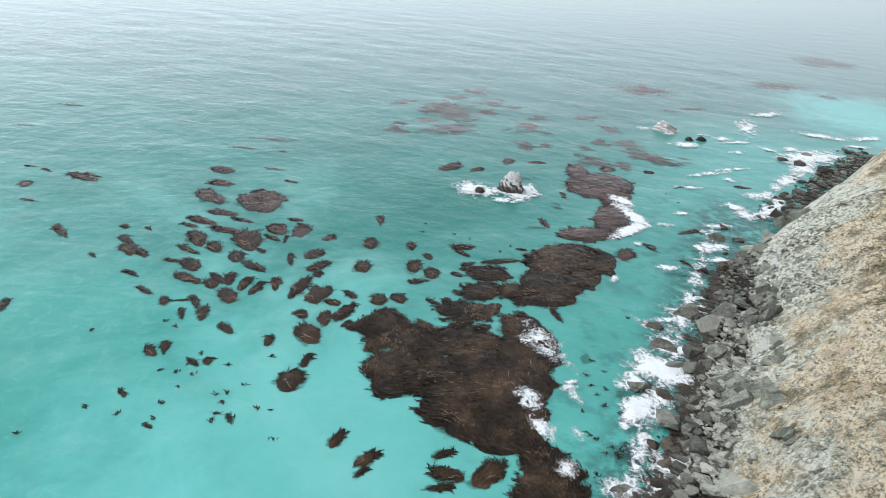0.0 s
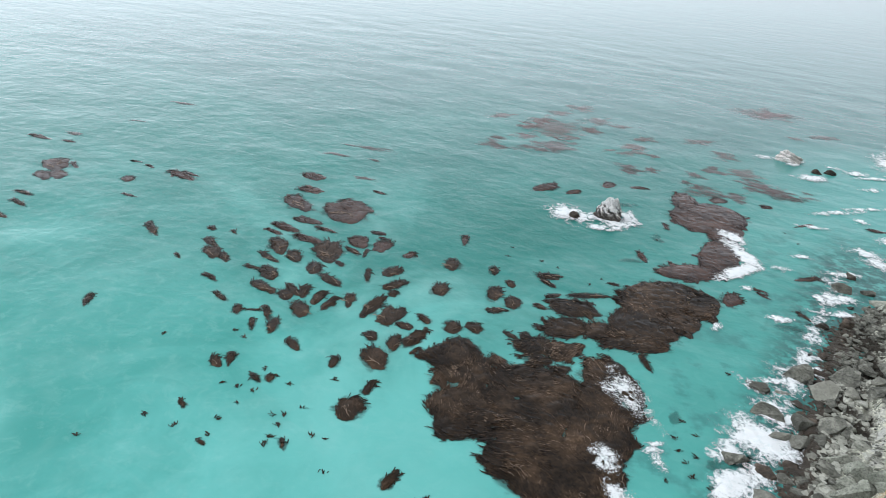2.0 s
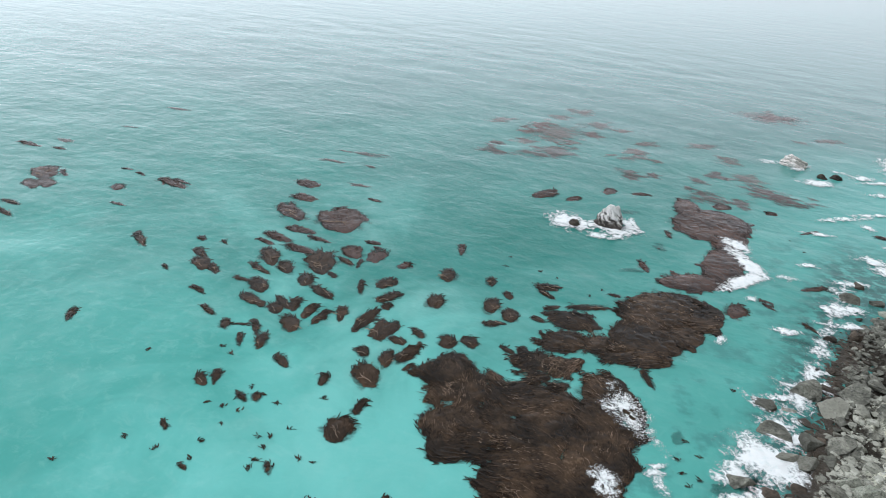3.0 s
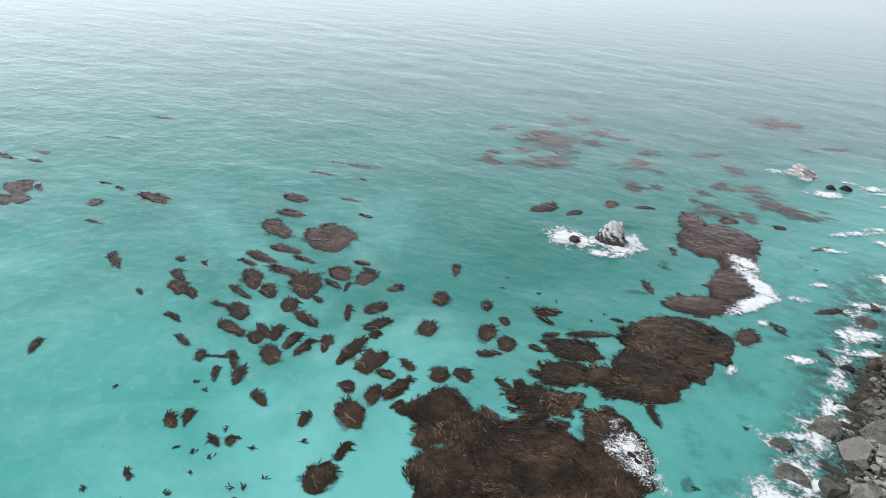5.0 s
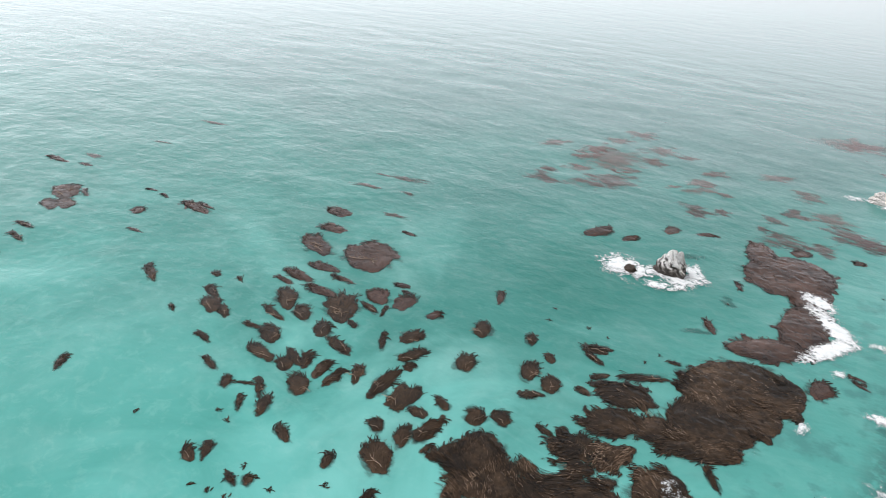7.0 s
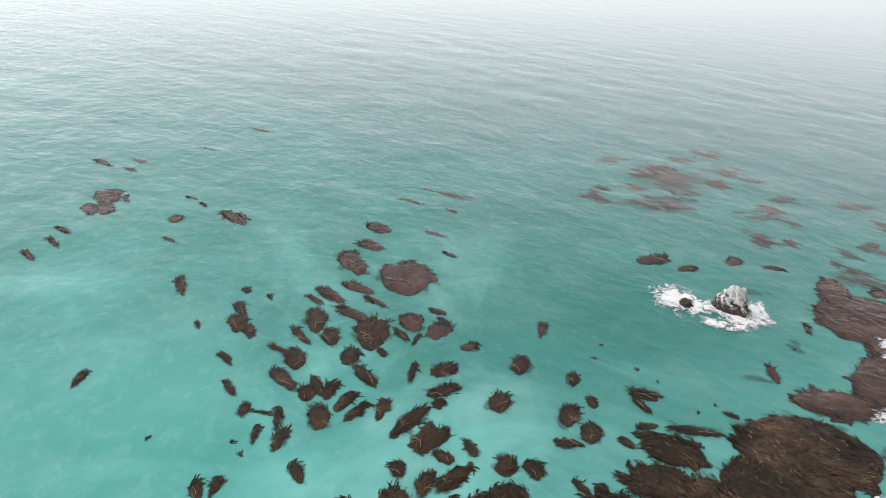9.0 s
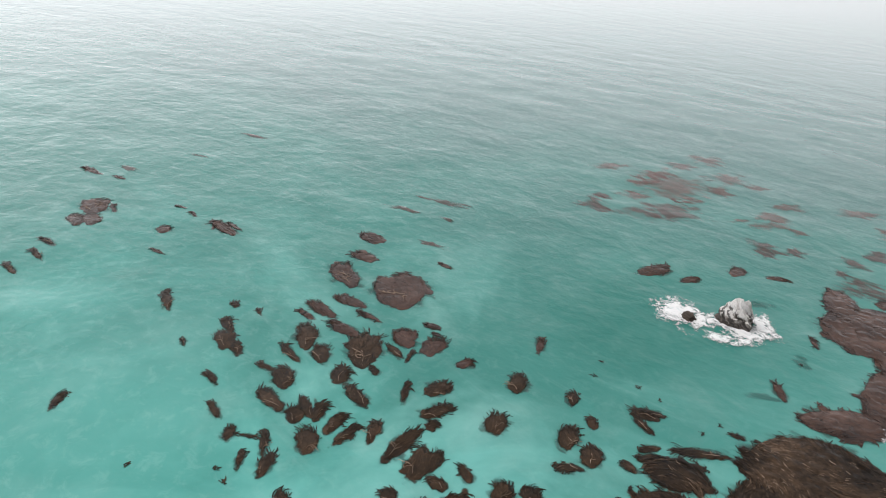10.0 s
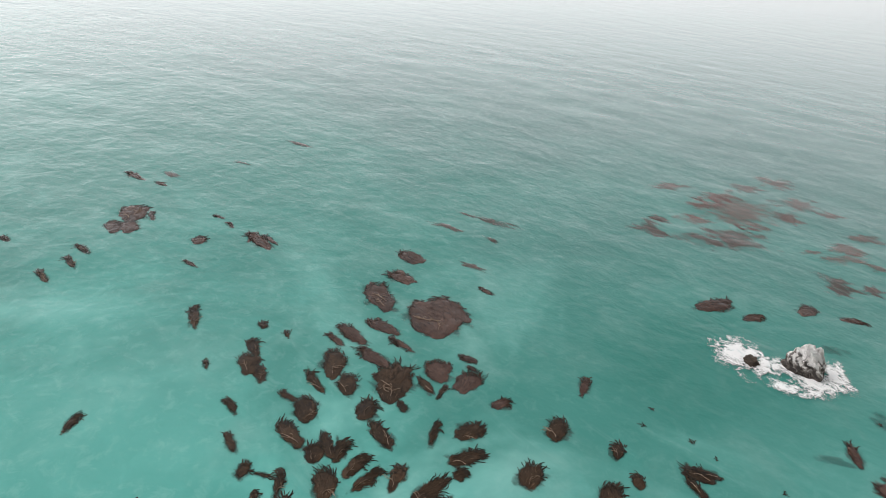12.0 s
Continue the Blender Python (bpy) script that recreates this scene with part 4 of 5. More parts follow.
def crag_mesh(name, seed, rx, ry, tall, material):
    """A crag: leaning slabs of bedrock side by side, in one mesh."""
    rnd = random.Random(seed)
    vs, fs = [], []
    for k in range(rnd.randint(4, 6)):
        me = stone_mesh("slab", seed * 9 + k, material, 2, 1.0, 12)
        turn = Euler((rnd.uniform(-0.25, 0.25), rnd.uniform(-0.3, 0.3), rnd.uniform(-0.25, 0.25))).to_matrix()
        side = (k / 4 - 0.5) * 1.5 * ry + rnd.uniform(-0.2, 0.2) * ry
        at = Vector((rnd.uniform(-0.35, 0.35) * rx, side, rnd.uniform(-0.3, 0.15) * tall))
        size = Vector((rx * rnd.uniform(0.5, 0.9), ry * rnd.uniform(0.28, 0.5), tall * rnd.uniform(0.6, 1.0)))
        base = len(vs)
        vs.extend((turn @ (v.co * size) + at)[:] for v in me.vertices)
        fs.extend([i + base for i in p.vertices] for p in me.polygons)
        bpy.data.meshes.remove(me)
    return mesh_from(name, vs, fs, material)


def build_outcrops():
    """Crags of bedrock that stand out of the foot of the slope."""
    rnd = random.Random(77)
    rows = [
        (57.5, 101.5, 6.0, 4.6, 4.2, 30), (62.5, 97.5, 5.0, 3.6, 4.0, 20), (74.0, 126.5, 4.6, 2.8, 4.6, 50),
        (50.0, 80.0, 6.4, 4.6, 4.2, 25), (79.0, 136.0, 4.6, 2.6, 4.8, 60), (88.0, 168.0, 6.0, 3.0, 4.4, 40),
        (96.5, 180.0, 6.5, 2.8, 4.6, 35), (83.0, 152.0, 5.0, 2.6, 4.4, 65), (107.0, 188.5, 6.0, 2.8, 4.8, 33),
        (47.5, 68.0, 5.0, 3.2, 4.0, 30),
    ]
    while len(rows) < 44:
        w, s = rnd.uniform(66, 200), rnd.uniform(3, 14)
        r = rnd.uniform(1.0, 3.0)
        rows.append((7.56 + 0.915 * s + 0.404 * w, -3.3 - 0.404 * s + 0.915 * w, r, r * rnd.uniform(0.5, 0.8), r * rnd.uniform(0.7, 1.1), rnd.uniform(10, 70)))
    for n, (x, y, rx, ry, tall, turn) in enumerate(rows):
        ob = new("rock_outcrop", crag_mesh("rock_outcrop", 30 + n, rx, ry, tall, CRAG))
        ob.location = (x, y, hill(x, y) - (0.15 if n < 10 else 0.4) * tall)
        ob.rotation_euler = (0, radians(-32), radians(turn - 50))
        tagged(ob, "craggy grey-green bedrock outcrop on the steep slope", "rock", "bedrock outcrops")


def joined_stones(name, label, places, material, seed):
    """Many small stones in one mesh."""
    rnd = random.Random(seed)
    shapes = []
    for k in range(10):
        me = stone_mesh("tmp", seed * 50 + k, material, 1 if k % 2 else 2, 0.7, 14)
        co = np.empty(len(me.vertices) * 3)
        me.vertices.foreach_get("co", co)
        shapes.append((co.reshape(-1, 3), np.array([p.vertices[:] for p in me.polygons])))
        bpy.data.meshes.remove(me)
    vs, fs, base = [], [], 0
    for x, y, z, r in places:
        co, fa = shapes[rnd.randrange(10) if r > 0.5 else 1 + 2 * rnd.randrange(5)]
        a = rnd.uniform(0, 6.28)
        rot = np.array([[math.cos(a), -math.sin(a), 0], [math.sin(a), math.cos(a), 0], [0, 0, 1]])
        r *= 0.85
        size = np.array([r, r * rnd.uniform(0.6, 1), r * rnd.uniform(0.45, 0.9)])
        vs.append((co * size) @ rot.T + (x, y, z + r * 0.2))
        fs.append(fa + base)
        base += len(co)
    me = mesh_from(name, np.concatenate(vs).tolist(), np.concatenate(fs).tolist(), material)
    tagged(new(name, me), label, "rocks", kind="stuff")


def build_scree():
    rnd = random.Random(8)
    sets = {"wet": [], "grey": [], "pale": [], "slope": []}
    for _ in range(15000):
        w, s = rnd.uniform(60, 205), rnd.gauss(-3, 4.6)
        x, y = 7.56 + 0.915 * s + 0.404 * w, -3.3 - 0.404 * s + 0.915 * w
        if s < -10 or s > 8.5 or fbm(x * 0.12, y * 0.12, 4.0, 3) + rnd.uniform(-0.3, 0.3) < (0.0 if s > -3 else -0.2):
            continue
        z = hill(x, y)
        if z < -1.4:
            continue
        r = min(1.3, (0.25 if s > -1 else 0.48) * rnd.paretovariate(1.5))
        key = "wet" if s < -1.6 + rnd.uniform(-2, 2) else "pale" if s > -1.5 and y < 135 and rnd.random() < 0.75 else "grey"
        sets[key].append((x, y, z, r))
    # the shore that bends away behind the ridge
    for _ in range(1000):
        k = rnd.random()
        x, y = 105 + 75 * k + rnd.gauss(0, 3), 196 + 85 * k + rnd.gauss(0, 4)
        sets["wet" if rnd.random() < 0.6 else "grey"].append((x, y, -0.3 + rnd.uniform(0, 0.6), min(2.2, 0.6 * rnd.paretovariate(1.9))))
    while len(sets["slope"]) < 2600:
        w, s = rnd.uniform(55, 200), rnd.uniform(4, 46)
        x, y = 7.56 + 0.915 * s + 0.404 * w, -3.3 - 0.404 * s + 0.915 * w
        if fbm(x * 0.12, y * 0.12, 6.0, 3) < 0.02 + rnd.uniform(-0.2, 0.2):
            continue
        sets["slope"].append((x, y, hill(x, y), min(0.7, 0.16 * rnd.paretovariate(1.9))))
    joined_stones("wet_rocks", "dark wet rocks heaped along the waterline", sets["wet"], STONE_WET, 1)
    joined_stones("shore_rocks", "grey angular rocks heaped at the foot of the slope", sets["grey"], STONE, 2)
    joined_stones("scree", "pale broken stones at the foot of the slope", sets["pale"], STONE_PALE, 3)
    joined_stones("slope_stones", "small grey stones strewn over the dry slope", sets["slope"], CRAG, 4)


def stack_mesh(name, seed, rx, ry, tall, material, sharp=0.55, detail=5, taper=0.3):
    """A sea stack: layered, ribbed rock with an uneven crown, foot below the water."""
    bm = bmesh.new()
    bmesh.ops.create_icosphere(bm, subdivisions=detail, radius=1.0)
    rnd = random.Random(seed)
    planes = [(Vector((rnd.gauss(0, 1), rnd.gauss(0, 1), rnd.gauss(0.2, 0.5))).normalized(), rnd.uniform(0.6, 0.85)) for _ in range(12)]
    for v in bm.verts:
        p = v.co.copy()
        for nrm, lim in planes:
            over = p.dot(nrm) - lim
            if over > 0:
                p -= nrm * over * 0.9
        q = Vector((p.x * 1.3 + seed, p.y * 1.3, p.z * 1.3))
        layer = 1 - 2 * abs(math.sin(7.0 * (p.z + 0.55 * p.x + 0.3 * p.y) + 1.6 * noise.noise(q * 1.6))) ** 0.6
        p *= 1 + 0.14 * noise.noise(q * 1.4) + 0.07 * noise.noise(q * 3.5) + -0.085 * sharp * layer + 0.05 * noise.noise(q * 8)
        slim = 1 - taper * max(0.0, p.z)
        v.co = (p.x * rx * slim, p.y * ry * slim, p.z * tall + 0.15 * tall)
    me = bpy.data.meshes.new(name)
    bm.to_mesh(me)
    bm.free()
    me.materials.append(material)
    return me


def build_stacks():
    for name, x, y, rx, ry, tall, seed, m, label in (
        ("sea_rock", 20.2, 198.6, 4.2, 4.2, 5.9, 3, GUANO, "ribbed grey sea stack with a white guano crown"),
        ("sea_rock", 9.8, 194.7, 2.2, 1.9, 1.7, 5, STONE_BROWN, "low dark rock awash beside the sea stack"),
        ("sea_rock", 93.0, 289.0, 5.6, 4.4, 3.7, 8, STONE_BLEACHED, "broad pale sea stack ringed by surf"),
        ("sea_rock", 100.5, 277.5, 2.2, 1.8, 1.3, 12, STONE_WET, "small black rock awash in white surf"),
        ("sea_rock", 106.5, 279.0, 2.4, 1.8, 1.5, 14, STONE_WET, "small black rock awash in white surf"),
    ):
        ob = new(name, stack_mesh(name, seed, rx, ry, tall, m, 1.3))
        ob.location = (x, y, 0)
        tagged(ob, label, "rock")


# ---- plants on the slope ----
def build_plants():
    rnd = random.Random(31)
    grass, scrub = ([], []), ([], [])
    while len(grass[1]) < 42000:
        w, s = rnd.uniform(52, 205), rnd.uniform(8, 50)
        x, y = 7.56 + 0.915 * s + 0.404 * w, -3.3 - 0.404 * s + 0.915 * w
        if fbm(x * 0.08, y * 0.08, 14.0, 4) < rnd.uniform(-0.1, 0.3) - (s - 8) * 0.004:
            continue
        z = hill(x, y)
        r = rnd.uniform(0.2, 0.55)
        for _ in range(rnd.randint(7, 14)):
            a, ln = rnd.uniform(0, 6.28), r * rnd.uniform(0.6, 1.3)
            cx, cy, up = math.cos(a), math.sin(a), rnd.uniform(0.3, 0.9) * r
            bx, by, i = x + rnd.gauss(0, r * 0.4), y + rnd.gauss(0, r * 0.4), len(grass[0])
            grass[0].extend([(bx - cy * 0.05, by + cx * 0.05, z - 0.1), (bx + cy * 0.05, by - cx * 0.05, z - 0.1), (bx + cx * ln, by + cy * ln, z + up)])
            grass[1].append((i, i + 1, i + 2))
    while len(scrub[1]) < 140000:
        w, s = rnd.uniform(52, 205), rnd.uniform(9, 50)
        x, y = 7.56 + 0.915 * s + 0.404 * w, -3.3 - 0.404 * s + 0.915 * w
        if fbm(x * 0.1, y * 0.1, 24.0, 4) < rnd.uniform(-0.15, 0.3):
            continue
        z = hill(x, y)
        r = 0.26 * rnd.paretovariate(1.6)
        if r > 1.5:
            continue
        for _ in range(int(60 * r) + 8):
            a, e, q = rnd.uniform(0, 6.28), rnd.uniform(0, 1.4), r * rnd.uniform(0.5, 1.0)
            px, py, pz = x + q * math.cos(a) * math.cos(e), y + q * math.sin(a) * math.cos(e), z + 0.6 * q * math.sin(e)
            k, i = rnd.uniform(0.05, 0.12), len(scrub[0])
            scrub[0].extend([(px, py, pz), (px + rnd.uniform(-k, k), py + rnd.uniform(-k, k), pz + k), (px + rnd.uniform(-k, k) * 2, py + rnd.uniform(-k, k) * 2, pz + rnd.uniform(-k, k))])
            scrub[1].append((i, i + 1, i + 2))
    tagged(new("dry_grass", mesh_from("dry_grass", *grass, STRAW)), "golden dry grass tufts over the steep slope", "grass", kind="stuff")
    tagged(new("scrub", mesh_from("scrub", *scrub, SCRUB)), "low grey-green scrub scattered over the slope", "shrub", kind="stuff")


# ---- kelp ----
class Weed:
    """Gathers ribbons with a tone (dark to tan) and a cover (afloat to sunk) for every vertex."""

    def __init__(self):
        self.vs, self.fs, self.tone, self.cover = [], [], [], []

    def blade(self, x, y, heading, length, width, z, rnd, tone, sweep=0.0, wave=0.15, steps=5, sink=0.0, blunt=0.0):
        """One kelp blade: a curved, tapering ribbon lying on the water; sink fades its tip under the surface."""
        base, a = len(self.vs), heading
        for k in range(steps + 1):
            u = k / steps
            w = width * ((0.6 + 1.3 * u - 1.5 * u * u) * (1 - blunt) + blunt) if k < steps else 0.03 + 0.3 * blunt * width
            cx, cy = -math.sin(a), math.cos(a)
            h = z * (1 - 0.7 * u * u) + swell(x, y)
            tilt = rnd.uniform(-0.25, 0.25) * width
            self.vs.append((x - cx * w, y - cy * w, h - tilt * 0.4))
            self.vs.append((x + cx * w, y + cy * w, h + tilt * 0.4 + 0.02))
            # darker root, lighter middle: shade from overlapping blades put into the tone
            t = tone * (0.88 + 0.24 * math.sin(math.pi * min(1.0, u * 1.15)))
            self.tone.extend((t, t * 0.92))
            self.cover.extend([1 - sink * max(0.0, u - 0.25) ** 1.3] * 2)
            x, y = x + math.cos(a) * length / steps, y + math.sin(a) * length / steps
            a += sweep / steps + rnd.uniform(-wave, wave)
        for k in range(steps):
            i = base + 2 * k
            self.fs.append((i, i + 1, i + 3, i + 2))

    def made(self, name, material, parent, label="", kind="", smooth=False):
        ob = part(name, self.vs, self.fs, material, parent, label, smooth, kind)
        ob.data.attributes.new("tone", "FLOAT", "POINT").data.foreach_set("value", self.tone)
        ob.data.attributes.new("cover", "FLOAT", "POINT").data.foreach_set("value", self.cover)
        return ob


def bed(lobes, seed, rag, holes=9.0, fine=0.3):
    """How far inside a group of overlapping lobes a place lies, in metres; ragged at the rim."""
    rows = [(x, y, rl, rw, math.cos(radians(d)), math.sin(radians(d))) for x, y, rl, rw, d in lobes]

    def inside(px, py):
        best = -9.0
        for x, y, rl, rw, ca, sa in rows:
            dx, dy = px - x, py - y
            u, w = (dx * ca + dy * sa) / rl, (dy * ca - dx * sa) / rw
            best = max(best, (1 - math.hypot(u, w)) * min(rl, 1.5 * rw))
        if best < -3:
            return best
        if holes < 5:
            best = min(best, 1.5 + (holes - fbm(px * 0.2, py * 0.2, seed + 31.0, 3)) * 12)
        return best + rag * (1.3 * fbm(px * fine, py * fine, seed, 3) + 0.4 * noise.noise((px * 1.4, py * 1.4, seed)))

    return inside


def sheet(lobes, inside, cell, seed, tall=0.14, tone=0.35):
    """The matted body: one low sheet with folds, over every cell that lies inside."""
    weed, index = Weed(), {}
    x0, x1 = min(r[0] - r[2] for r in lobes) - 1, max(r[0] + r[2] for r in lobes) + 1
    y0, y1 = min(r[1] - r[2] for r in lobes) - 1, max(r[1] + r[2] for r in lobes) + 1
    depth = {}

    def deep(i, j):
        if (i, j) not in depth:
            depth[i, j] = inside(x0 + i * cell, y0 + j * cell)
        return depth[i, j]

    def corner(i, j):
        if (i, j) not in index:
            x, y = x0 + i * cell, y0 + j * cell
            d = deep(i, j)
            index[i, j] = len(weed.vs)
            fold = abs(fbm(x * 0.45, y * 0.45, seed + 3.0, 3))
            weed.vs.append((x, y, swell(x, y) + 0.05 + min(tall, max(0.0, d) * 0.12) * (0.5 + 1.6 * fold)))
            weed.tone.append(max(0.05, min(0.75, tone + 0.6 * fbm(x * 0.16, y * 0.16, seed, 4))))
            weed.cover.append(max(0.0, min(1.0, 0.45 + d * 1.1)))
        return index[i, j]

    for i in range(int((x1 - x0) / cell) + 1):
        for j in range(int((y1 - y0) / cell) + 1):
            if max(deep(i, j), deep(i + 1, j), deep(i, j + 1), deep(i + 1, j + 1)) > -0.15 and min(deep(i, j), deep(i + 1, j + 1)) > -0.7:
                weed.fs.append((corner(i, j), corner(i + 1, j), corner(i + 1, j + 1), corner(i, j + 1)))
    return weed


def stipe(weed, x, y, heading, length, rnd, thick=1.0, forks=0, steps=8):
    """A thin pale stem winding over a clump, with side stems that fork off it."""
    a, w, base = heading, thick * rnd.uniform(0.05, 0.08), len(weed.vs)
    turn, buds = rnd.uniform(-0.15, 0.15), []
    for k in range(steps + 1):
        cx, cy = -math.sin(a) * w, math.cos(a) * w
        h = swell(x, y) + 0.3
        weed.vs.extend([(x - cx, y - cy, h - 0.06), (x, y, h + 0.02), (x + cx, y + cy, h - 0.06)])
        weed.tone.extend([rnd.uniform(0.5, 1.0)] * 3)
        weed.cover.extend([1.0] * 3)
        if forks and k in (3, 4, 5, 6, 7):
            buds.append((x, y, a))
        x, y = x + math.cos(a) * length / steps, y + math.sin(a) * length / steps
        turn += rnd.gauss(0, 0.22) - 0.35 * turn
        a += turn
        w *= 0.95
    for k in range(steps):
        i = base + 3 * k
        weed.fs.append((i, i + 1, i + 4, i + 3))
        weed.fs.append((i + 1, i + 2, i + 5, i + 4))
    for k, (bx, by, ba) in enumerate(buds[:forks]):
        side = 1 if k % 2 else -1
        stipe(weed, bx, by, ba + side * rnd.uniform(0.45, 1.0), length * rnd.uniform(0.25, 0.5), rnd, thick * 0.75, 0, 5)


def drift(x, y, deg, ratio):
    """Which way a clump streams: along itself, towards the open sea."""
    sea = radians(112 + 45 * noise.noise((x * 0.05, y * 0.05, 3.0)))
    a = radians(deg)
    if math.cos(a - sea) < 0:
        a += math.pi
    k = min(1.0, max(0.25, (ratio - 1) * 0.9))
    return math.atan2(k * math.sin(a) + (1 - k) * math.sin(sea), k * math.cos(a) + (1 - k) * math.cos(sea))


def sunk_fringe(parent, lobes, seed, grow=0.5, material=None):
    """Fronds below the surface that darken the water; round clumps they also paint the clump's shadow."""
    for m, (x, y, rl, rw, deg) in enumerate(lobes):
        a, seg, rings = radians(deg), max(20, min(60, int(14 + 4 * rl))), 5
        vs, fs, cover = [(x, y, swell(x, y) + 0.04)], [], [1.0]
        for r in range(1, rings + 1):
            for k in range(seg):
                t, q = 2 * math.pi * k / seg, r / rings
                wob = 1 + 0.4 * noise.noise((math.cos(t) * 1.8 + seed, math.sin(t) * 1.8, m + seed * 0.3)) + 0.2 * noise.noise((math.cos(t) * 6 + seed, math.sin(t) * 6, m))
                u, w = (rl + grow) * q * wob * math.cos(t), (rw + grow) * q * wob * math.sin(t)
                px, py = x + u * math.cos(a) - w * math.sin(a), y + u * math.sin(a) + w * math.cos(a)
                vs.append((px, py, swell(px, py) + 0.035 + 0.002 * m))
                cover.append(max(0.0, 1 - q ** 3))
        for k in range(seg):
            j = (k + 1) % seg
            fs.append((0, 1 + k, 1 + j))
            for r in range(rings - 1):
                i = 1 + r * seg
                fs.append((i + k, i + seg + k, i + seg + j, i + j))
        ob = part("sunken_fringe", vs, fs, material or KELP_SUNK, parent, "dim greenish fronds under the surface", True)
        ob.data.attributes.new("cover", "FLOAT", "POINT").data.foreach_set("value", cover)


def build_clump(n, row, label, group):
    """A fan of fronds that streams from its root end, with a forked pale stem and dark fingers at the far rim."""
    x, y, rl, rw, deg = row
    rl, rw = rl * 1.02 + 0.1, rw * 1.0 + 0.12
    rnd = random.Random(1000 + n)
    ob = thing("kelp_clump", label, "kelp", group)
    way = drift(x, y, deg, rl / rw)
    # clumps farther off take the kelp colours lightened for haze
    hazed = y > 160 or (y > 150 and x < -30)
    leaf = KELP_HAZED if hazed else KELP
    a = radians(deg)
    ca, sa = math.cos(a), math.sin(a)
    cw, sw = math.cos(way), math.sin(way)
    # reach along and across the drift
    along = math.hypot(rl * math.cos(way - a), rw * math.sin(way - a))
    across = math.hypot(rl * math.sin(way - a), rw * math.cos(way - a))
    root = (x - cw * along * 0.95, y - sw * along * 0.95)
    size = rl * rw
    # a narrow root end, a fuller body and one or two uneven heads
    lobes = [(x, y, rl * 0.86, rw * 0.82, deg), (x - cw * along * 0.45, y - sw * along * 0.45, along * 0.5, across * 0.5, math.degrees(way))]
    heads = 1 if size < 3 else 2 if size < 9 else 3 if size < 25 else 5
    for k in range(heads):
        q = (k + 0.5) / heads - 0.5 + rnd.uniform(-0.12, 0.12)
        f = rnd.uniform(0.3, 0.62) * math.sqrt(max(0.1, 1 - (1.5 * q) ** 2))
        lobes.append((x + cw * along * f - sw * across * 1.4 * q, y + sw * along * f + cw * across * 1.4 * q, along * rnd.uniform(0.35, 0.55), across * rnd.uniform(0.3, 0.5) / heads ** 0.35, math.degrees(way) + rnd.gauss(0, 22) - 40 * q))
    curl = rnd.uniform(-0.55, 0.55)
    inside = bed(lobes, n * 1.37, 0.25 + 0.33 * min(3.5, rw), 0.36 if size > 4 else 9.0, 0.8 / max(1.0, rw ** 0.6))
    # dim halo: submerged fronds plus the shadow beneath the clump, as colour
    sunk_fringe(ob, [(x, y, rl, rw, deg)], n * 0.37, 0.45, KELP_HALO)
    cell = 0.22 if size < 4 else 0.32 if size < 16 else 0.45
    sheet(lobes, inside, cell, n * 0.77, 0.12, 0.36).made("canopy", KELP_HAZED_BODY if hazed else KELP_BODY, ob, smooth=True)

    def flow(px, py):
        ux, uy = px - root[0] + cw * across * 0.9, py - root[1] + sw * across * 0.9
        fan = math.atan2(uy * cw - ux * sw, ux * cw + uy * sw)
        far = max(0.0, (ux * cw + uy * sw) / (2 * along + across))
        return way + 0.75 * fan + curl * far + 0.7 * noise.noise((px * 0.5, py * 0.5, n))

    fronds, tips = Weed(), Weed()
    scale = max(0.7, min(1.7, 0.45 * math.sqrt(size) + 0.4))
    for _ in range(int(17 * size) + 14):
        r, t = math.sqrt(rnd.random()) * 0.97, rnd.uniform(0, 6.283)
        u, w = rl * r * math.cos(t), rw * r * math.sin(t)
        px, py = x + u * ca - w * sa, y + u * sa + w * ca
        d = inside(px, py)
        if d < 0.1:
            continue
        h = flow(px, py) + rnd.gauss(0, 0.2)
        ln = scale * rnd.uniform(0.6, 1.5)
        if inside(px + ln * math.cos(h), py + ln * math.sin(h)) < -0.5:
            ln *= 0.55
        tone = 0.42 + 0.6 * fbm(px * 0.35, py * 0.35, n, 3) + rnd.gauss(0, 0.08)
        fronds.blade(px, py, h, ln, rnd.uniform(0.025, 0.055), rnd.uniform(0.14, 0.2), rnd, max(0.08, min(0.85, tone)), 0.0, 0.2, 5, 0.4)
    fronds.made("fronds", leaf, ob, kind="stuff")
    # fingers in tufts along the rim, long down-drift and short elsewhere
    span = 0
    while span < 6.283:
        t = span + rnd.uniform(-0.1, 0.1)
        span += rnd.uniform(0.5, 0.95) / max(0.8, 0.5 * (rl + rw)) ** 0.85
        u, w = rl * 0.8 * math.cos(t), rw * 0.8 * math.sin(t)
        px, py = x + u * ca - w * sa, y + u * sa + w * ca
        k = 0
        while inside(px, py) < 0.12 and k < 6:
            px, py, k = px + (x - px) * 0.16, py + (y - py) * 0.16, k + 1
        while inside(px, py) > 0.35 and k < 12:
            px, py, k = px + (px - x) * 0.1, py + (py - y) * 0.1, k + 1
        out = math.atan2(py - y, px - x)
        side = math.atan2(math.sin(out - way), math.cos(out - way))
        ahead = max(0.0, math.cos(side * 0.72))
        tuft = noise.noise((t * 1.7 * (rl + 0.6), n * 0.9, 4.0))
        if ahead < 0.35 or tuft < -0.22:
            continue
        bend = curl * 2.6 + rnd.gauss(0, 0.5)
        h0 = flow(px, py) + 0.22 * side + rnd.gauss(0, 0.15)
        count = rnd.randint(3, 6)
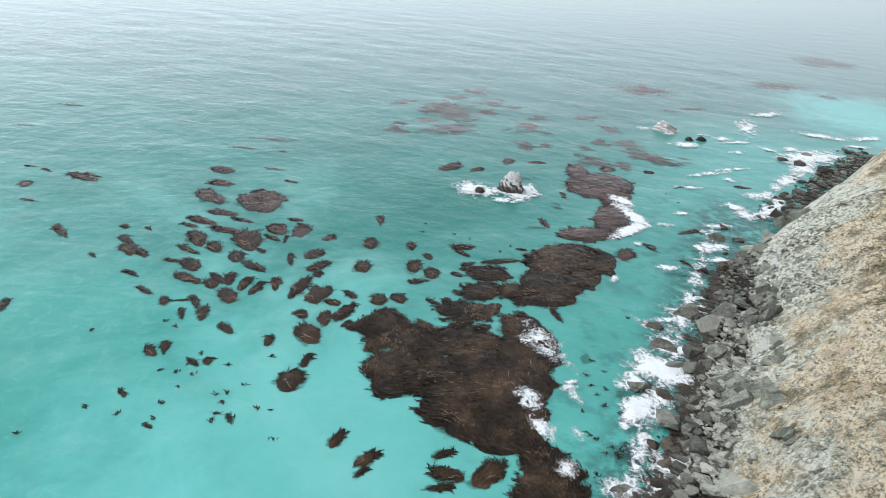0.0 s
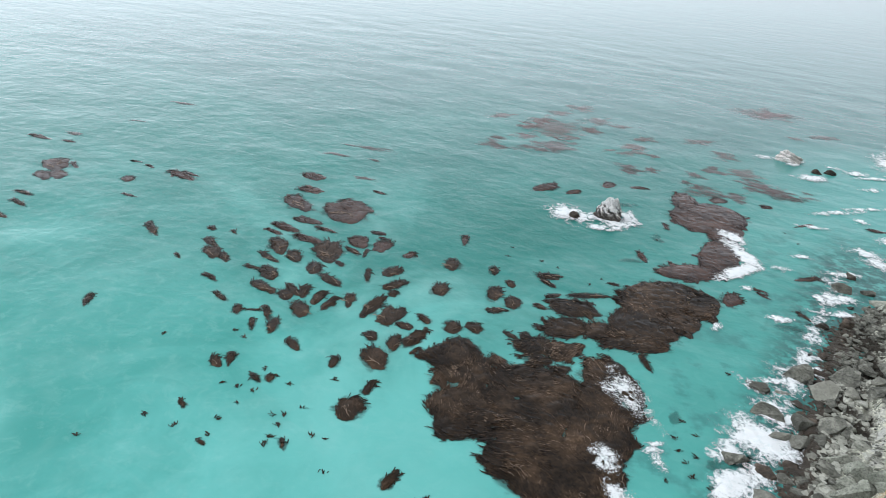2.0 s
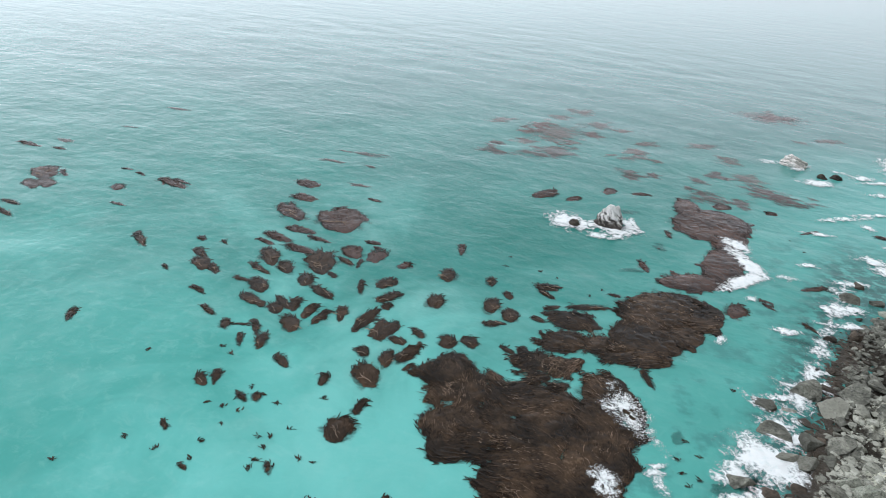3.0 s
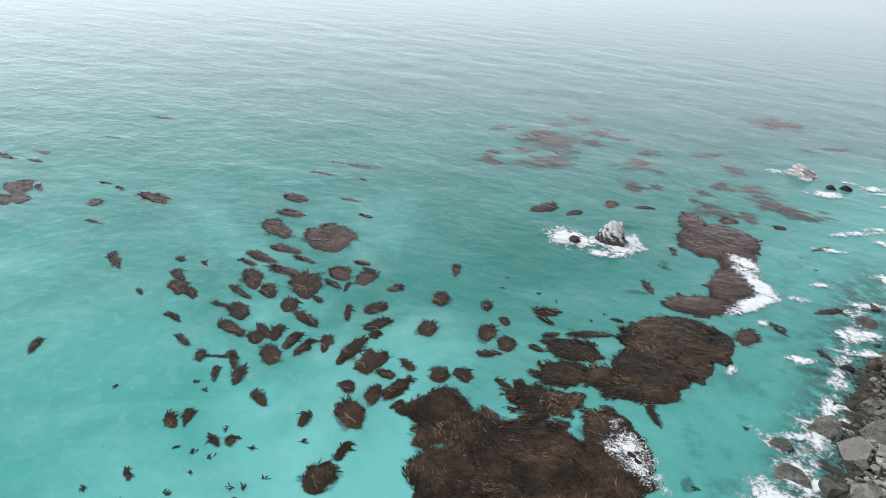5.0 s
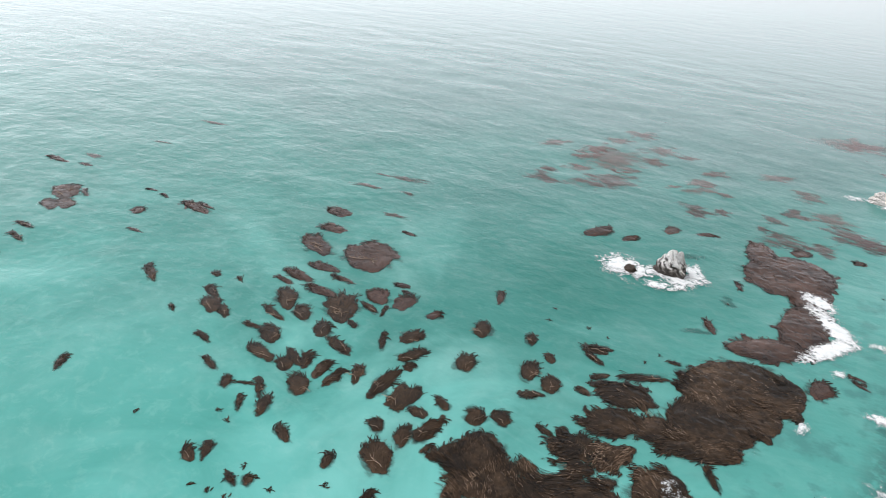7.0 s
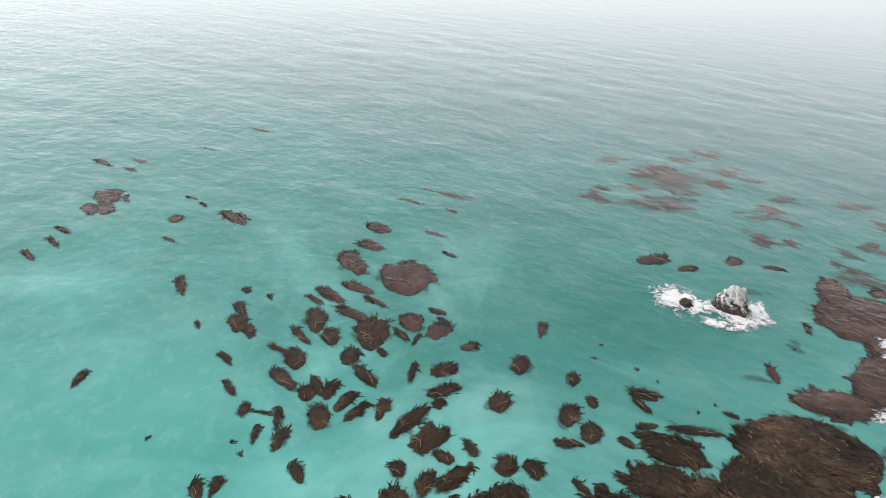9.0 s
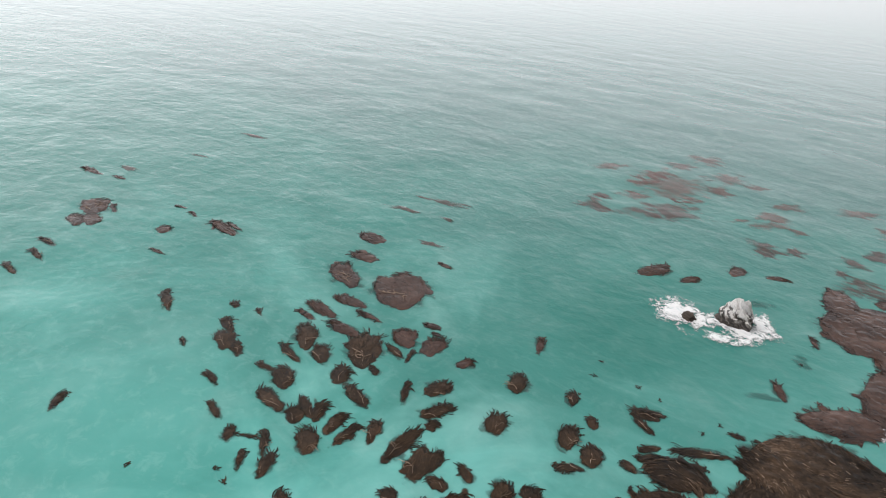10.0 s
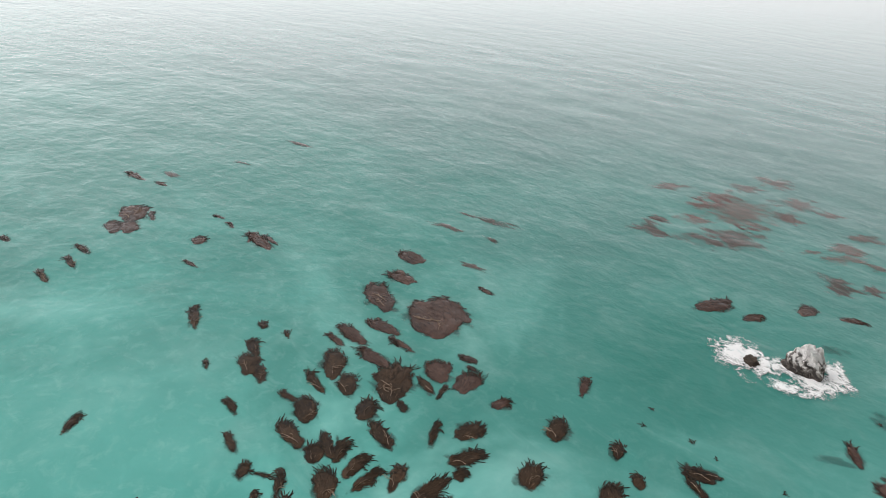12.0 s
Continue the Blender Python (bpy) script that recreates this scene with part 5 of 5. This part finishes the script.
        for q in range(count):
            h = h0 + rnd.gauss(0, 0.09) + 0.1 * (q - count / 2)
            off = (q - count / 2) * rnd.uniform(0.13, 0.24)
            ln = (0.5 + 0.55 * scale) * ahead ** 1.5 * rnd.uniform(0.5, 1.3) * (1 + 1.1 * max(0.0, tuft))
            tips.blade(px - math.sin(h0) * off, py + math.cos(h0) * off, h, ln, rnd.uniform(0.06, 0.125), rnd.uniform(0.08, 0.16), rnd, rnd.uniform(0.08, 0.42), bend + rnd.gauss(0, 0.2), 0.3, 7, rnd.choice((0.0, 0.3, 0.7)), 0.3)
    if tips.fs:
        tips.made("frond_fringe", KELP if hazed else KELP_TIP, ob, "dark trailing frond tips", "stuff")
    if size > 2.2 and (not hazed or 18 < size):
        for k in range(1 + (size > 14) + (size > 40)):
            stem = Weed()
            q = rnd.uniform(-0.3, 0.3) * across * (k > 0)
            stipe(stem, root[0] + cw * along * (0.3 + 0.4 * (k > 0)) - sw * q, root[1] + sw * along * (0.3 + 0.4 * (k > 0)) + cw * q, way + rnd.gauss(0, 0.2) + 0.7 * k, min(along * rnd.uniform(0.6, 1.2), 3.6), rnd, min(0.8, 0.42 + size * 0.025), rnd.randint(0, 2) if size < 6 else rnd.randint(2, 5))
            stem.made("stipe", STIPE, ob, "pale tan forked stem")


def build_far_patch(n, row):
    """Kelp just under the surface, broken up by the swell."""
    x, y, rl, rw, deg = row
    a = radians(deg)
    seg, rings = max(24, min(90, int(20 + 4 * rl))), 7
    vs, fs, cover = [(x, y, swell(x, y) + 0.12)], [], [1.0]
    for r in range(1, rings + 1):
        for k in range(seg):
            t, q = 2 * math.pi * k / seg, r / rings
            wob = 1 + 0.55 * noise.noise((math.cos(t) * 1.6 + n * 3.7, math.sin(t) * 1.6, n * 0.7)) + 0.3 * noise.noise((math.cos(t) * 5 + n, math.sin(t) * 5, n))
            u, w = rl * 1.4 * q * wob * math.cos(t), rw * 1.5 * q * wob * math.sin(t)
            px, py = x + u * math.cos(a) - w * math.sin(a), y + u * math.sin(a) + w * math.cos(a)
            vs.append((px, py, swell(px, py) + 0.03 + 0.09 * (1 - q)))
            cover.append(max(0.0, 1 - q ** 1.7))
    for k in range(seg):
        j = (k + 1) % seg
        fs.append((0, 1 + k, 1 + j))
        for r in range(rings - 1):
            i = 1 + r * seg
            fs.append((i + k, i + seg + k, i + seg + j, i + j))
    # farthest patches take the colour most lightened for haze
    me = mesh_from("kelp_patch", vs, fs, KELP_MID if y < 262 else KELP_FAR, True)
    me.attributes.new("cover", "FLOAT", "POINT").data.foreach_set("value", cover)
    tagged(new("kelp_patch", me), "kelp patch half under the swell, painted hazy reddish brown", "kelp", "offshore kelp patches")


def build_sunken_patch(n, x, y, rl, rw, deg):
    ob = thing("sunken_kelp", "dim kelp patch sunk below the milky water", "kelp", "sunken kelp patches")
    sunk_fringe(ob, [(x, y, rl, rw, deg)], 61 + n * 1.9, 0.2, KELP_DEEP)


def build_mat(seed, lobes, label, heading, weed=None, holes=0.3):
    """A wide tangle: one folded sheet, combed swirling fronds, tan smears, curled tufts at the rim."""
    # with weed given, the far mat gets the haze-lightened colours
    body, leaf = (KELP_HAZED_BODY, KELP_HAZED) if weed else (KELP_MAT, KELP)
    rnd = random.Random(seed)
    ob = thing("kelp_mat", label, "kelp", "kelp mats")
    sunk_fringe(ob, lobes, seed)
    rim = []
    for x, y, rl, rw, deg in lobes:
        for _ in range(int(3 + rl * 0.5)):
            t, q, a = rnd.uniform(0, 6.283), rnd.uniform(0.8, 1.04), radians(deg)
            u, w = rl * q * math.cos(t), rw * q * math.sin(t)
            rim.append((x + u * math.cos(a) - w * math.sin(a), y + u * math.sin(a) + w * math.cos(a), rnd.uniform(0.8, 2.2), rnd.uniform(0.5, 1.2), rnd.uniform(0, 180)))
    every = [(x, y, rl * 0.96, rw * 0.96, d) for x, y, rl, rw, d in lobes] + rim
    inside = bed(every, seed, 0.9, holes)
    sheet(every, inside, 0.4, seed, 0.3, 0.34).made("canopy", body, ob, smooth=True)

    def flow(px, py):
        return heading + 4.2 * fbm(px * 0.06, py * 0.06, seed, 3)

    fronds, tips, stems = Weed(), Weed(), Weed()
    for x, y, rl, rw, deg in every:
        a = radians(deg)
        for _ in range(int((5 if weed else 14) * rl * rw) + 4):
            r, t = math.sqrt(rnd.random()), rnd.uniform(0, 6.283)
            u, w = rl * r * math.cos(t), rw * r * math.sin(t)
            px, py = x + u * math.cos(a) - w * math.sin(a), y + u * math.sin(a) + w * math.cos(a)
            d = inside(px, py)
            if d < -0.1:
                continue
            h, ln = flow(px, py) + rnd.gauss(0, 0.16), rnd.uniform(1.0, 3.0)
            if inside(px + ln * math.cos(h), py + ln * math.sin(h)) < -0.2:
                ln *= 0.45
            patch = fbm(px * 0.13, py * 0.13, seed + 5.0, 3)
            tone = 0.33 + 0.75 * fbm(px * 0.16, py * 0.16, seed, 4) + rnd.gauss(0, 0.1)
            streak = fbm((px * math.cos(h) + py * math.sin(h)) * 0.1, (py * math.cos(h) - px * math.sin(h)) * 0.6, seed + 9.0, 3)
            tone += 1.5 * max(0.0, streak - 0.02) * (0.6 + 3.5 * max(0.0, patch))
            fronds.blade(px, py, h, ln, rnd.uniform(0.03, 0.08), rnd.uniform(0.16, 0.34), rnd, max(0.06, min(1.0, tone)), rnd.gauss(0, 0.5), 0.2, 5, 0.5)
            if d > 0.5 and patch > 0.06 and rnd.random() < 0.05:
                stipe(stems, px, py, h, rnd.uniform(0.5, 1.4), rnd, 0.5, 0)
        # curled tufts on the outline
        for _ in range(int(2.6 * (rl + rw))):
            t = rnd.uniform(0, 6.283)
            u, w = rl * 0.97 * math.cos(t), rw * 0.97 * math.sin(t)
            px, py = x + u * math.cos(a) - w * math.sin(a), y + u * math.sin(a) + w * math.cos(a)
            if not -0.5 < inside(px, py) < 0.6:
                continue
            out = math.atan2(py - y, px - x)
            side = math.atan2(math.sin(flow(px, py) - out), math.cos(flow(px, py) - out))
            bend = math.copysign(rnd.uniform(0.3, 1.3), side)
            for _ in range(rnd.randint(2, 4)):
                tips.blade(px + rnd.gauss(0, 0.2), py + rnd.gauss(0, 0.2), out + 0.6 * side + rnd.gauss(0, 0.25), rnd.uniform(0.5, 1.5), rnd.uniform(0.07, 0.14), rnd.uniform(0.1, 0.2), rnd, rnd.uniform(0.06, 0.4), bend, 0.25, 6, rnd.choice((0.0, 0.3, 0.6)), 0.3)
    fronds.made("fronds", leaf, ob, kind="stuff")
    tips.made("frond_fringe", leaf if weed else KELP_TIP, ob, "dark trailing frond tips", "stuff")
    if not weed:
        stems.made("stem_tangle", STIPE, ob, "pale tan winding stems", "stuff")


def build_sprig(n, x, y):
    rnd = random.Random(400 + n)
    ob = thing("kelp_sprig", "small dark kelp sprig afloat on the water", "kelp", "loose kelp sprigs")
    fronds = Weed()
    way = radians(112) + rnd.gauss(0, 0.8)
    for _ in range(rnd.randint(5, 9)):
        fronds.blade(x + rnd.gauss(0, 0.22), y + rnd.gauss(0, 0.22), way + rnd.gauss(0, 0.5), rnd.uniform(0.5, 1.2), rnd.uniform(0.06, 0.12), 0.1, rnd, rnd.uniform(0.1, 0.5), rnd.uniform(-0.9, 0.9), 0.3, 5, rnd.choice((0.0, 0.4, 0.7)), 0.3)
    fronds.made("fronds", KELP_TIP, ob)


def build_kelp():
    for n, row in enumerate(CLUMPS):
        if row[1] > 232:
            build_far_patch(n, row)
        else:
            build_clump(n, row, "dark brown kelp clump with ragged fronds on the water", "kelp clumps")
    for n, row in enumerate(FAR_CLUMPS):
        if row[1] < (190 if row[0] < -20 else 232):
            build_clump(300 + n, row, "dark brown kelp clump with ragged fronds on the water", "kelp clumps")
        else:
            build_far_patch(300 + n, row)
    build_mat(21, MAT_A, "broad dark brown kelp mat with tan streaked fronds", 2.6, None, 0.22)
    build_mat(22, MAT_B, "dark brown kelp mat by the rocky shore", 2.6)
    build_mat(23, MAT_C, "dense dark kelp mat edged with foam", 2.9, None, 0.45)
    build_mat(24, MAT_D, "curving brown kelp mat with surf along its edge", 2.7, KELP_HAZED, 0.5)
    for n, (x, y) in enumerate(SPRIGS):
        build_sprig(n, x, y)
    for n, row in enumerate(SUNKEN):
        build_sunken_patch(n, *row)


# ---- foam ----
def foam_patch(n, row, most=1.08, material=None):
    """A sheet of foam on the water, thick in the middle and fading to lace."""
    x, y, rl, rw, deg = row
    a = radians(deg)
    ca, sa = math.cos(a), math.sin(a)
    cell = 0.45 if y < 160 else 0.6 if y < 240 else 0.9
    vs, fs, ds, index = [], [], [], {}
    L, W = rl * 1.7 + 0.5, rw * 1.9 + 1.2
    nu, nw = int(2 * L / cell) + 1, int(2 * W / cell) + 1

    def dens(px, py, u, w):
        q = math.hypot(u / (rl + 0.3), w / (rw + 0.3))
        return most - 0.8 * q + 0.75 * fbm(px * 0.28, py * 0.28, n * 1.7, 4)

    def corner(i, j):
        if (i, j) not in index:
            u, w = -L + i * cell, -W + j * cell
            px, py = x + u * ca - w * sa, y + u * sa + w * ca
            index[i, j] = len(vs)
            d = dens(px, py, u, w)
            ds.append(max(0.0, min(1.5, d)))
            lift = 0.33 + 0.5 * max(0.0, d - 0.5) * max(0.0, 0.4 + fbm(px * 0.5, py * 0.5, 3.0, 3))
            vs.append((px, py, swell(px, py) + (lift if d > 0.02 else 0.03)))
        return index[i, j]

    for i in range(nu):
        for j in range(nw):
            u, w = -L + (i + 0.5) * cell, -W + (j + 0.5) * cell
            if dens(x + u * ca - w * sa, y + u * sa + w * ca, u, w) > 0.06:
                fs.append((corner(i, j), corner(i + 1, j), corner(i + 1, j + 1), corner(i, j + 1)))
    if not fs:
        return
    me = mesh_from("foam", vs, fs, material or FOAM, True)
    me.attributes.new("foam_amount", "FLOAT", "POINT").data.foreach_set("value", ds)
    tagged(new("foam", me), "lacy white sea foam around rocks and kelp", "foam", "surf", "stuff")


def build_foam():
    for n, row in enumerate(SURF):
        foam_patch(n, row, 1.5 if row[1] < 125 or 54 < row[0] < 60 else 1.25 if row[0] < 30 else 1.15 if row[0] > 75 else 1.2)
    for n, row in enumerate(LACE):
        foam_patch(60 + n, row, 1.0)
    for n, row in enumerate(MAT_FOAM):
        foam_patch(140 + n, row, 0.95, FOAM_FINE)
    for n, row in enumerate(SPECKS):
        foam_patch(150 + n, row, 0.62, FOAM_FINE)
    for k in range(12):
        w = 72 + 11.5 * k
        foam_patch(170 + k, (7.56 - 0.915 * 8.6 + 0.404 * w, -3.3 + 0.404 * 8.6 + 0.915 * w, 8.5, 2.6, 66), 0.84)
    rnd = random.Random(12)
    for n, (x, y, half, tall) in enumerate(BOULDERS):
        if (0.809 * x - 0.357 * y - 7.3) / 0.884 < -7.5:
            foam_patch(100 + n, (x + rnd.uniform(-1.2, 0.3), y + rnd.uniform(-0.8, 0.8), half * rnd.uniform(1.4, 1.9) + 0.5, half * rnd.uniform(1.1, 1.5) + 0.4, rnd.uniform(0, 180)), 0.78)


build_sea()
build_hill()
build_stacks()
build_boulders()
build_outcrops()
build_scree()
build_plants()
build_kelp()
build_foam()
